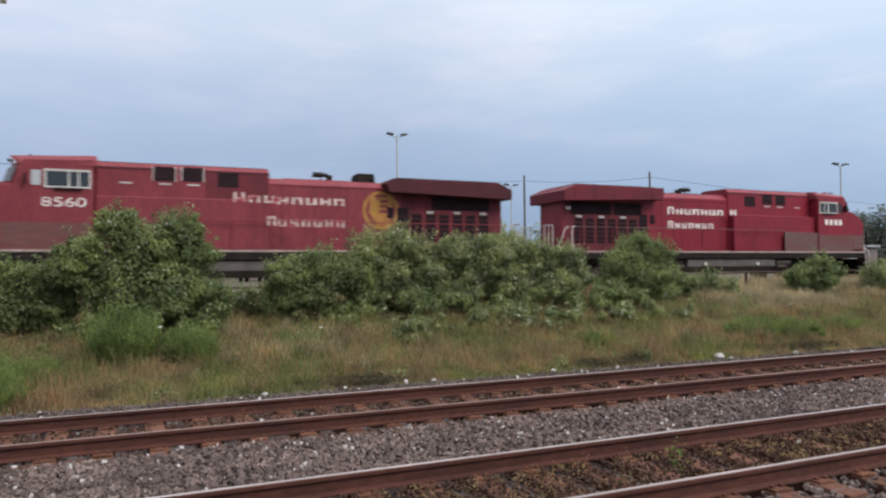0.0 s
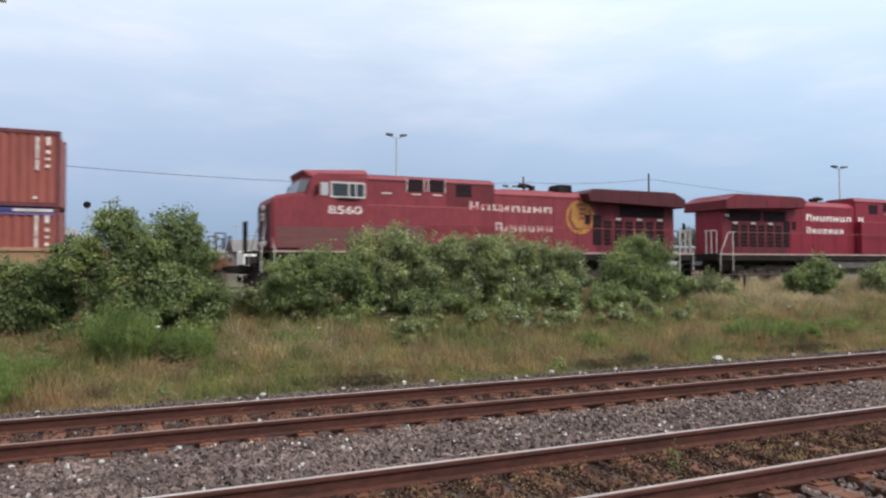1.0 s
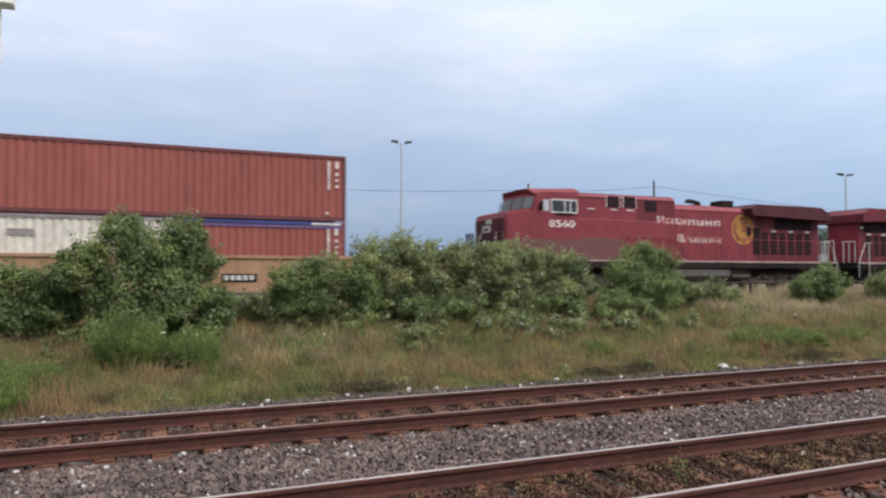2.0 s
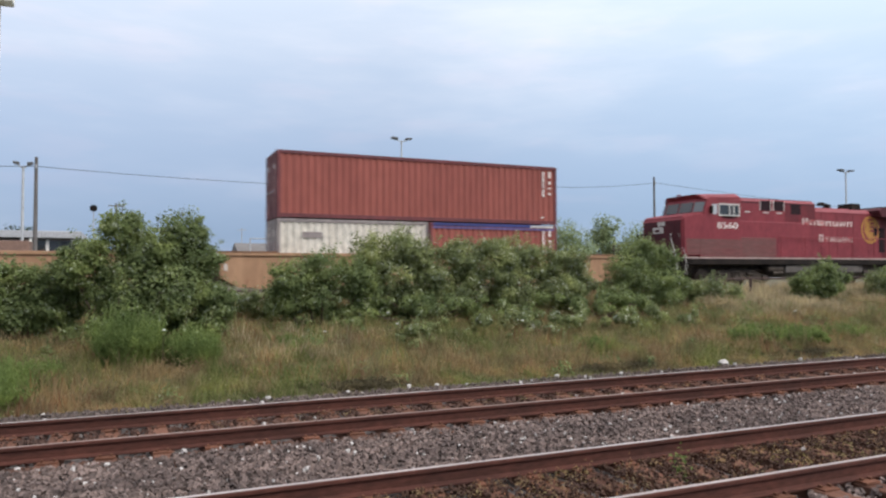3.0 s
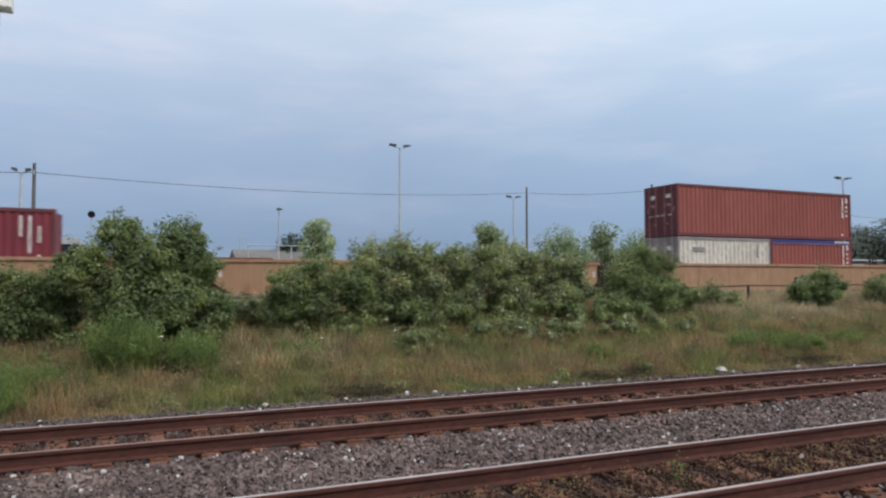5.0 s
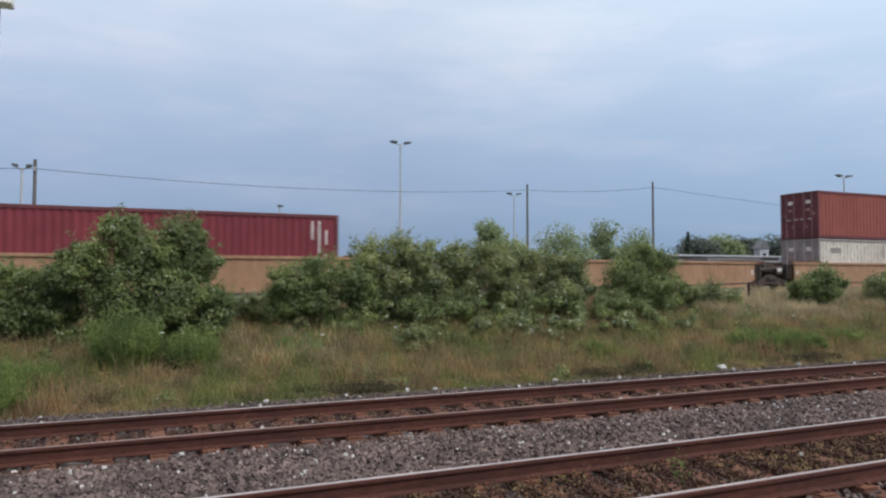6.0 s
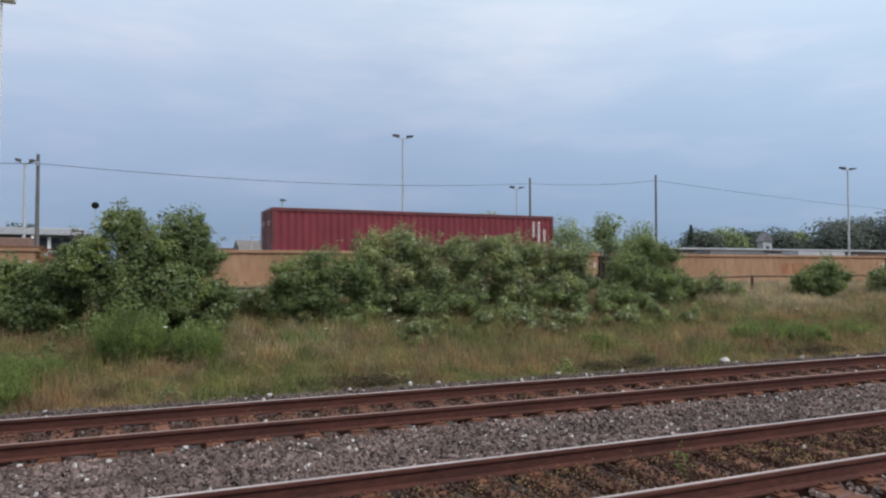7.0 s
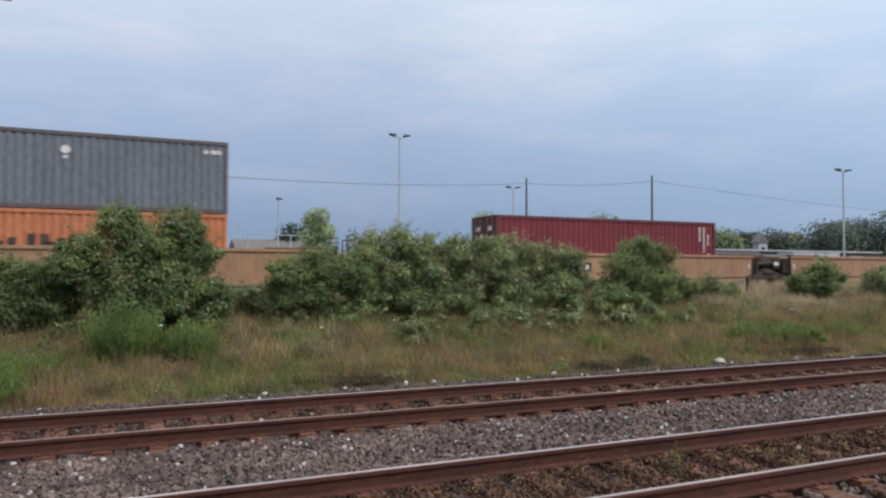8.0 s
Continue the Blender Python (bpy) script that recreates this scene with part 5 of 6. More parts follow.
def shrub(label, x, y, clumps, material, seed, size=0.072, cover=0.84, twigs=3):
    """A many-stemmed shrub: rounded clumps (offset along the hedge, height, radius), each broken into leafy lobes with gaps."""
    rs = np.random.RandomState(seed)
    z = ground_z(x, y)
    B = empty("shrub", label, "shrub", "trackside shrubs", m=pose(x, y, z))
    clumps = [(cx * 1.06, cz - z + 0.05, r * 1.06) for cx, cz, r in clumps]
    lobes = []
    for cx, cz, r in clumps:
        cy = rs.uniform(-0.45, 0.35) * r
        lobes.append((cx, cy + 0.1 * r, cz, r * 0.85, r * 0.9, r * 0.78))
        for k in range(9):
            d = rs.normal(size=3)
            d[1] -= 0.35
            d[2] += 0.3
            d /= np.linalg.norm(d)
            q, rr = rs.uniform(0.45, 0.95) * r, rs.uniform(0.18, 0.42) * r
            lobes.append((cx + d[0] * q, cy + d[1] * q, max(0.12, cz + d[2] * q * 0.85), rr * 1.2, rr, rr * 0.8))
    low = min(c[1] for c in clumps)
    for k in range(len(clumps) * 2):
        cx, cz, r = clumps[rs.randint(len(clumps))]
        rr = rs.uniform(0.22, 0.42)
        lobes.append((cx * 0.95 + rs.uniform(-0.3, 0.3) * r, rs.uniform(-0.1, 0.5), rs.uniform(0.12, max(0.3, low)), rr, rr, rr * 0.8))
    for k in range(9):
        g = lobes[rs.randint(len(lobes))]
        part("stem", rod(bmesh.new(), (g[0] * 0.5 + rs.uniform(-0.1, 0.1), rs.uniform(-0.1, 0.2), -0.1), (g[0], g[1], g[2]), 0.035, 0.01, n=5), M_STEM, B)
    P, O = [], []
    for g in lobes:
        n = int(cover * 4 * math.pi * g[3] * g[5] / (0.28 * size * size))
        d = rs.normal(size=(n, 3))
        d /= np.linalg.norm(d, axis=1, keepdims=True)
        r = (0.50 + 0.62 * rs.rand(n) ** 0.8 + 0.08 * rs.normal(size=n))[:, None]
        P.append(np.array(g[:3]) + d * np.array(g[3:]) * r)
        O.append(d)
    # leafy sprays that break the outline, the longest with a visible twig
    for cx, cz, r in clumps:
        for k in range(26):
            d = rs.normal(size=3)
            d[1] -= 0.3
            d[2] = abs(d[2]) + 0.25
            d /= np.linalg.norm(d)
            p0 = np.array([cx, 0.0, cz]) + d * r * np.array([0.75, 0.75, 0.65])
            ln = rs.uniform(0.12, 0.34) * min(1.0, r * 1.6)
            tip = p0 + (d + np.array([rs.normal(scale=0.35), rs.normal(scale=0.3), 0.35])) * ln
            if k < twigs:
                part("shoot", rod(bmesh.new(), tuple(p0), tuple(tip), 0.009, 0.003, n=4), M_STEM, B)
            m = int(12 + 30 * ln)
            tt = rs.rand(m)[:, None] ** 0.8
            P.append(p0 + (tip - p0) * tt + rs.normal(scale=0.04, size=(m, 3)))
            O.append(d + rs.normal(scale=0.5, size=(m, 3)))
    P, O = np.concatenate(P), np.concatenate(O)
    ok = P[:, 2] > 0.03
    leaf_mesh("foliage", P[ok], O[ok], size, material, B, seed + 1, 0.55)
    return B


shrub("large dense green shrub with a two-humped crown", 0.23, 17.4,
      ((-0.41, 2.78, 0.50), (0.80, 2.74, 0.54), (0.14, 2.37, 0.70), (-0.97, 2.16, 0.56), (1.03, 2.05, 0.63), (-1.41, 1.85, 0.42),
       (-0.28, 1.67, 0.76), (0.61, 1.47, 0.75), (1.45, 1.15, 0.5), (-0.73, 1.29, 0.5), (1.6, 0.85, 0.35)), M_LEAF, 101)
shrub("spreading dark green shrub beside the tall one", -2.0, 17.9,
      ((0.42, 1.6, 0.45), (-0.13, 1.63, 0.49), (-0.7, 1.61, 0.55), (0.21, 1.17, 0.42), (-0.44, 1.12, 0.49), (0.64, 1.16, 0.43)), M_LEAF, 108)
shrub("spreading green shrub at the hedge's start", -5.0, 18.4,
      ((-1.4, 1.5, 0.6), (-0.4, 1.65, 0.65), (0.8, 1.6, 0.65), (1.7, 1.5, 0.55), (0.2, 1.1, 0.6), (-1.0, 1.0, 0.55)), M_LEAF, 115, size=0.1)
shrub("broad dark green shrub in the hedge", 4.65, 18.5,
      ((-0.8, 1.71, 0.54), (0.02, 1.87, 0.64), (0.82, 1.63, 0.64), (-0.13, 1.19, 0.6), (1.11, 1.17, 0.52), (-1.02, 1.27, 0.41)), M_LEAF, 122)
shrub("tall leafy shrub in the hedge", 7.08, 19.0,
      ((-0.98, 2.36, 0.58), (-0.14, 2.52, 0.62), (0.6, 2.22, 0.62), (-0.34, 1.78, 0.74), (0.78, 1.54, 0.75), (0.09, 1.06, 0.55), (-1.0, 1.5, 0.5)), M_LEAF2, 129)
shrub("long silvery-green shrub in the hedge", 10.88, 19.0,
      ((-1.99, 2.24, 0.61), (-1.19, 2.14, 0.69), (-0.22, 2.24, 0.70), (0.78, 2.05, 0.72), (1.72, 2.05, 0.6), (-1.75, 1.33, 0.77), (-0.32, 1.32, 0.86),
       (1.09, 1.25, 0.78), (1.88, 1.37, 0.61)), M_LEAF2, 136)
shrub("tall pale-leaved shrub at the hedge's end", 15.92, 19.5,
      ((-0.02, 2.38, 0.67), (-0.78, 1.91, 0.72), (0.83, 2.11, 0.72), (-0.03, 1.33, 0.89), (1.15, 1.33, 0.67), (-1.16, 1.15, 0.6)), M_LEAF, 143)
shrub("low yellow-green shrub by the fence", 19.1, 19.5, ((-0.85, 1.12, 0.42), (0.02, 1.2, 0.5), (0.83, 0.98, 0.40)), M_LEAF2, 150)
shrub("small rounded green shrub by the fence post", 25.03, 19.8, ((-0.75, 1.36, 0.52), (0.15, 1.68, 0.6), (0.8, 1.42, 0.5), (-0.05, 1.1, 0.66)), M_LEAF, 157, size=0.09)
shrub("green shrub in dry grass", 29.9, 19.6, ((-1.5, 1.22, 0.74), (-0.01, 1.4, 0.92), (1.62, 1.27, 0.85), (-0.03, 0.8, 0.85)), M_LEAF2, 164, size=0.1)
shrub("green shrub in dry grass", 33.0, 20.5, ((-1.2, 1.5, 0.8), (0.3, 1.7, 0.9), (1.5, 1.5, 0.8)), M_LEAF, 171, size=0.11)
shrub("low green growth in the hedge gap", 2.85, 19.6, ((-0.7, 0.92, 0.3), (0.0, 1.05, 0.33), (0.65, 1.15, 0.36)), M_LEAF2, 190)
for x, w, h, n, m, sd in ((7.6, 6.0, 0.8, 9000, M_LEAF, 181), (12.6, 5.5, 0.8, 9000, M_LEAF, 183), (0.6, 3.4, 0.9, 7000, M_LEAF, 185)):
    bush("low green shrub under the hedge", x, 18.0 if x > 2 else 17.0, w, h, 1.5, n, 0.08, m, sd, lumps=40, shoots=20, name="low_shrub", ratio=0.55)


def feather(label, x, y, w, h, n, seed):
    """A bright feathery weed: many thin upright plumes."""
    rs = np.random.RandomState(seed)
    z = ground_z(x, y)
    B = empty("feathery_weed", label, "weed", "feathery weeds", m=pose(x, y, z - 0.03))
    v, f = [], []
    for k in range(n):
        a, r = rs.uniform(0, 6.283), math.sqrt(rs.rand())
        bx0, by0 = math.cos(a) * r * w * 0.32, math.sin(a) * r * w * 0.3
        hh = h * rs.uniform(0.45, 1.0) * (1 - 0.35 * r)
        tx, ty = bx0 * 1.6 + rs.normal(scale=0.05), by0 * 1.6 + rs.normal(scale=0.05)
        for j in range(14):
            t = rs.uniform(0.2, 1.0)
            p = np.array([bx0 + (tx - bx0) * t, by0 + (ty - by0) * t, hh * t])
            ln = 0.13 * (1.15 - t * 0.6)
            dirv = np.array([rs.normal(), rs.normal(), 0.9 + rs.rand()])
            dirv /= np.linalg.norm(dirv)
            sd = np.cross(dirv, rs.normal(size=3))
            sd *= 0.009 / max(1e-6, np.linalg.norm(sd))
            i0 = len(v)
            v += [tuple(p - sd), tuple(p + sd), tuple(p + dirv * ln)]
            f.append((i0, i0 + 1, i0 + 2))
        i0 = len(v)
        v += [(bx0 - 0.006, by0, 0), (bx0 + 0.006, by0, 0), (tx, ty, hh)]
        f.append((i0, i0 + 1, i0 + 2))
    raw("foliage", v, f, M_LEAFB, B)
    return B


for i, (x, y, w, h, n) in enumerate(((-0.05, 15.3, 1.5, 1.45, 620), (1.15, 14.9, 1.1, 1.0, 360), (-2.1, 13.9, 1.3, 0.95, 380), (-1.95, 12.95, 1.1, 0.8, 320), (0.6, 15.4, 0.9, 0.8, 200), (-1.4, 14.6, 0.7, 0.5, 120),
                                     (15.4, 14.2, 1.6, 0.78, 330), (16.8, 14.1, 1.5, 0.72, 300), (3.2, 15.9, 0.7, 0.5, 100), (10.5, 14.6, 0.9, 0.5, 120), (19.0, 14.5, 1.6, 0.55, 200))):
    feather("bright green feathery weed in the grass", x, y, w, h, n, 400 + i)


BARE = ((4.0, 12.72, 0.75, 0.34), (9.7, 12.78, 1.1, 0.34), (15.9, 12.85, 1.3, 0.3))


def bare(x, y):
    return any(((x - a) / c) ** 2 + ((y - b) / d) ** 2 < 1 for a, b, c, d in BARE)


def patch(x, y, s):
    return noise.noise((x * s, y * s, 3.1))


def grass(name, label, n, seed, hmin, hmax, material, dens, wide=0.007):
    """Blades over the strip between ballast and train; dens(x, y) keeps or drops them."""
    rs = np.random.RandomState(seed)
    tufts = n // 26
    ty = 12.2 + 12.85 * rs.rand(tufts) ** 1.35
    tx = -0.34 * ty - 1.5 + (ty * 1.75 + 6) * rs.rand(tufts)
    th = rs.uniform(0.55, 1.25, tufts)
    own = rs.randint(tufts, size=n)
    off = rs.normal(scale=0.11, size=(n, 2))
    x, y = tx[own] + off[:, 0], ty[own] + off[:, 1]
    keep = np.array([dens(a, b, c) and not bare(a, b) for a, b, c in zip(x, y, rs.rand(n))])
    x, y, own, off = x[keep], y[keep], own[keep], off[keep]
    n = len(x)
    z = np.array([ground_z(a, b) for a, b in zip(x, y)]) - 0.03
    edge = np.clip((y - 11.95) / 0.9, 0.3, 1.0)
    swell = np.array([0.45 + 1.15 * min(1.0, max(0.0, 0.5 + 1.1 * patch(a, b, 1.15))) for a, b in zip(x, y)])
    h = rs.uniform(hmin, hmax, n) * edge * th[own] * swell * np.where((x > 18.5) & (y > 17.8) & (material is not M_STRAW), 0.5, 1.0)
    lean = (rs.normal(scale=0.25, size=(n, 2)) + off * 2.2) * h[:, None]
    w = wide * (0.7 + 0.6 * rs.rand(n))
    ang = rs.uniform(-0.9, 0.9, n)
    sx, sy = np.cos(ang) * w, np.sin(ang) * w
    b = np.stack([x, y, z], 1)
    s = np.stack([sx, sy, np.zeros(n)], 1)
    mid = b + np.stack([lean[:, 0] * 0.35, lean[:, 1] * 0.35, h * 0.6], 1)
    tip = b + np.stack([lean[:, 0], lean[:, 1], h], 1)
    v = np.stack([b - s, b + s, mid + s * 0.8, mid - s * 0.8, tip], 1).reshape(-1, 3)
    k = 5 * np.arange(n)
    f = [q for i in k.tolist() for q in ((i, i + 1, i + 2, i + 3), (i + 3, i + 2, i + 4))]
    return tagged(raw(name, v.tolist(), f, material), label, "grass", kind="stuff")


grass("grass", "green trackside grass and low weeds", 110000, 21, 0.12, 0.36, M_GRASS, lambda x, y, r: r < 0.62 + 0.9 * patch(x, y, 0.5) - (0.25 if y < 12.4 else 0))
grass("dry_grass", "tall dry straw-coloured grass", 80000, 22, 0.15, 0.46, M_DRY, lambda x, y, r: r < 0.38 - 0.9 * patch(x, y, 0.5) + (0.25 if x > 17 and y > 16 else 0) - (0.25 if y < 12.4 else 0))


def straw_area(x, y, r):
    return x > 17.5 and y > 16.5 and r < 0.9 and not (23.8 < x < 26.6 and y < 21)


grass("straw_grass", "pale bleached straw grass before the raised track", 210000, 23, 0.2, 0.44, M_STRAW, straw_area)


def straw_spot(x, y, r):
    return ((x - 2.9) / 1.5) ** 2 + ((y - 15.9) / 1.1) ** 2 < 0.4 + r or ((x - 5.2) / 1.2) ** 2 + ((y - 17.0) / 0.7) ** 2 < r


grass("straw_grass", "pale straw grass in front of the hedge gap", 60000, 24, 0.18, 0.42, M_STRAW, straw_spot)


def umbels(n, seed):
    """White flat flower heads on thin stalks, scattered in the weeds."""
    rs = np.random.RandomState(seed)
    for k in range(n):
        y = rs.uniform(13.6, 17.6)
        x = rs.uniform(-0.25 * y, 1.25 * y)
        z, h = ground_z(x, y), rs.uniform(0.45, 0.85)
        F = empty("white_flower", "white flat-topped wild flower on a thin stalk", "flower", "white wild flowers", m=pose(x, y, z))
        part("stalk", rod(bmesh.new(), (0, 0, -0.03), (0.03, 0.0, h), 0.006, 0.004, n=4), M_STEM, F)
        bm = bmesh.new()
        for j in range(9):
            a, r = rs.uniform(0, 6.28), 0.035 * math.sqrt(rs.rand())
            rod(bm, (0.03 + math.cos(a) * r, math.sin(a) * r, h), (0.03 + math.cos(a) * r * 1.1, math.sin(a) * r * 1.1, h + 0.012), 0.014, 0.008, n=5)
        part("flower_head", bm, M_FLOWER, F)


umbels(10, 31)


def leafy_weed(x, y, w, h, n, seed, label, material):
    bush(label, x, y, w, h, w * 0.8, n, 0.04 if w < 0.3 else 0.09, material, seed, lumps=8, shoots=6, name="leafy_weed", category="weed", ratio=0.6)


leafy_weed(6.1, 15.6, 1.2, 0.5, 700, 511, "pale broad-leaved weed in the grass", M_LEAF2)
leafy_weed(8.6, 16.2, 2.0, 0.55, 1100, 512, "pale broad-leaved weed in the grass", M_LEAF2)
leafy_weed(10.6, 16.4, 2.0, 0.55, 1100, 513, "pale broad-leaved weed in the grass", M_LEAF2)
leafy_weed(12.9, 16.2, 1.6, 0.5, 800, 514, "pale broad-leaved weed in the grass", M_LEAF2)
leafy_weed(16.2, 13.6, 2.6, 0.5, 1200, 517, "low dark weed at the ballast edge", M_LEAFB)
leafy_weed(5.24, 5.86, 0.2, 0.2, 260, 518, "small green weed between the near rails", M_LEAFB)
for i, (x, y, w, h) in enumerate(((7.0, 16.7, 1.3, 0.5), (9.6, 16.8, 1.5, 0.58), (11.7, 16.7, 1.4, 0.5), (14.0, 16.9, 1.5, 0.55), (15.3, 16.6, 1.1, 0.45))):
    leafy_weed(x, y, w, h, 1000, 520 + i, "pale broad-leaved weed at the hedge foot", M_LEAF2)


def big_stone(x, y, z, r, seed):
    bm = bmesh.new()
    bmesh.ops.create_icosphere(bm, subdivisions=2, radius=r)
    rs = random.Random(seed)
    for v in bm.verts:
        v.co *= 1 + rs.uniform(-0.18, 0.18)
        v.co.z *= 0.6
    ob = part("boulder", bm, M_STONEW)
    ob.location = (x, y, z)
    return tagged(ob, "white limestone lump at the edge of the gravel", "stone", "white stones")


for i, (x, y, z, r) in enumerate(((12.38, 12.36, -0.17, 0.12), (7.94, 12.39, -0.2, 0.055), (5.28, 12.38, -0.21, 0.05), (0.49, 8.09, -0.18, 0.038), (1.74, 7.59, -0.18, 0.038),
                                  (-1.11, 8.9, -0.2, 0.035), (-0.58, 8.71, -0.19, 0.035), (-1.2, 12.21, -0.21, 0.035), (2.14, 12.31, -0.21, 0.05), (3.53, 12.32, -0.21, 0.045))):
    big_stone(x, y, z, r, 40 + i)


def weed_mounds(name, label, n, seed, leaves, size, hmax, material, dens):
    """Low soft mounds of small leaves that fill the grass."""
    rs = np.random.RandomState(seed)
    P, O = [], []
    for k in range(n):
        y = 12.4 + 8.8 * rs.rand() ** 1.25
        x = -0.34 * y - 1.5 + (y * 1.75 + 6) * rs.rand()
        if rs.rand() > dens(x, y) or bare(x, y) or (x > 18.5 and y > 18.0):
            continue
        e = min(1.0, max(0.45, (y - 11.9) / 1.3))
        r, h = rs.uniform(0.16, 0.5) * e, rs.uniform(0.3, 1.0) * hmax * e
        m = int(leaves * (0.4 + r * 2))
        d = rs.normal(size=(m, 3))
        d /= np.linalg.norm(d, axis=1, keepdims=True)
        d[:, 2] = np.abs(d[:, 2])
        q = (0.5 + 0.55 * rs.rand(m))[:, None]
        P.append(np.array([x, y, ground_z(x, y) - 0.02]) + d * q * np.array([r, r, h]))
        O.append(d)
    ob = leaf_mesh(name, np.concatenate(P), np.concatenate(O), size, material, None, seed + 1, 0.4, -0.3)
    return tagged(ob, label, "weeds", kind="stuff")


weed_mounds("weeds", "low soft green weeds among the grass", 1900, 61, 105, 0.042, 0.52, M_GRASS, lambda x, y: 0.5 + 1.2 * patch(x, y, 0.5))
weed_mounds("dry_weeds", "low brown seeding weeds among the grass", 1900, 63, 105, 0.038, 0.6, M_DRY, lambda x, y: 0.5 - 1.2 * patch(x, y, 0.5))
weed_mounds("dark_weeds", "dark green broad weeds under the hedge", 260, 65, 90, 0.10, 0.5, M_LEAF, lambda x, y: 0.9 if 15.8 < y < 18.5 else 0.12)


def dead_patch(x, y, sx, sy, n, seed):
    """A flat patch of dead brown weeds lying at the edge of the stones."""
    rs = np.random.RandomState(seed)
    p = np.stack([x + rs.normal(scale=sx, size=n), y + rs.normal(scale=sy, size=n), rs.rand(n) * 0.14], 1)
    p[:, 2] += np.array([ground_z(a, c) for a, c in zip(p[:, 0], p[:, 1])])
    ob = leaf_mesh("dead_weeds", p, rs.normal(size=(n, 3)) * 0.5, 0.06, M_DARKW, None, seed + 1, 0.3, 0.0)
    return tagged(ob, "flat dead brown weeds at the gravel edge", "weeds", kind="stuff")


dead_patch(4.0, 12.72, 0.38, 0.17, 2200, 91)
dead_patch(9.7, 12.78, 0.55, 0.17, 2400, 93)
dead_patch(15.9, 12.85, 0.65, 0.16, 2200, 95)


def track_weeds(n, seed):
    """Thin grass and small weeds growing between the rails of the nearest track."""
    rs = np.random.RandomState(seed)
    P, O = [], []
    for k in range(n):
        x, y = 0.5 + 13 * rs.rand(), rs.choice([rs.uniform(5.1, 6.3), rs.uniform(9.25, 10.4)], p=[0.85, 0.15])
        r, m = rs.uniform(0.04, 0.13), rs.randint(6, 26)
        d = rs.normal(size=(m, 3))
        d[:, 2] = np.abs(d[:, 2]) * 0.7
        P.append(np.array([x, y, -0.18]) + d * r * 0.6)
        O.append(d)
    ob = leaf_mesh("track_weeds", np.concatenate(P), np.concatenate(O), 0.035, M_DRY, None, seed, 0.35, -0.3)
    return tagged(ob, "sparse dry weeds between the rails", "weeds", kind="stuff")


track_weeds(340, 67)


# ---- cable fence ----
def cable_fence():
    F = empty("cable_fence", "rusty low fence of short posts and one pipe rail", "fence")
    xs = [-8, -2.5, 2.6, 7.5, 12.5, 17.8, 23.05, 28.5, 34.5, 41]
    pts = []
    for x in xs:
        z0 = ground_z(x, 21.5)
        z1 = 1.38 + 0.0125 * min(max(x - 2.5, -4), 22)
        part("post", rod(bmesh.new(), (x, 21.5, z0 - 0.1), (x, 21.5, z1 + 0.04), 0.055, n=8), M_FENCE, F)
        pts.append((x, 21.44, z1))
    for a, b in zip(pts, pts[1:]):
        m = ((a[0] + b[0]) / 2, 21.44, (a[2] + b[2]) / 2 - 0.03)
        part("pipe_rail", pipe([a, m, b], 0.03), M_FENCE, F)


cable_fence()


# ---- trees beyond the train ----
def tree(label, x, y, h, w, n, size, material, seed, name="tree", trunk=0.35, z=None):
    rs = np.random.RandomState(seed)
    z = ground_z(x, y) if z is None else z
    T = empty(name, label, "tree", "trees beyond the tracks", m=pose(x, y, z))
    bm = bmesh.new()
    rod(bm, (0, 0, -0.2), (0.05, 0, h * trunk), h * 0.022, h * 0.015, n=8)
    ls = []
    for k in range(28):
        a, t = rs.uniform(0, 6.28), rs.rand()
        r = rs.uniform(0.16, 0.28) * w
        zz = h * (trunk + (1 - trunk) * (0.05 + 0.78 * t))
        wd = (w / 2 - r * 0.6) * math.sqrt(rs.rand()) * (1 - 0.75 * max(0, t - 0.4))
        ls.append((math.cos(a) * wd, math.sin(a) * wd, zz, r, r, r * 0.8))
        rod(bm, (0.05, 0, h * trunk * 0.9), ls[-1][:3], h * 0.009, h * 0.003, n=5)
    part("trunk", bm, M_STEM, T)
    pos, out = lump_points(rs, ls, n)
    leaf_mesh("crown", pos, out, size, material, T, seed + 1, 0.7)
    return T


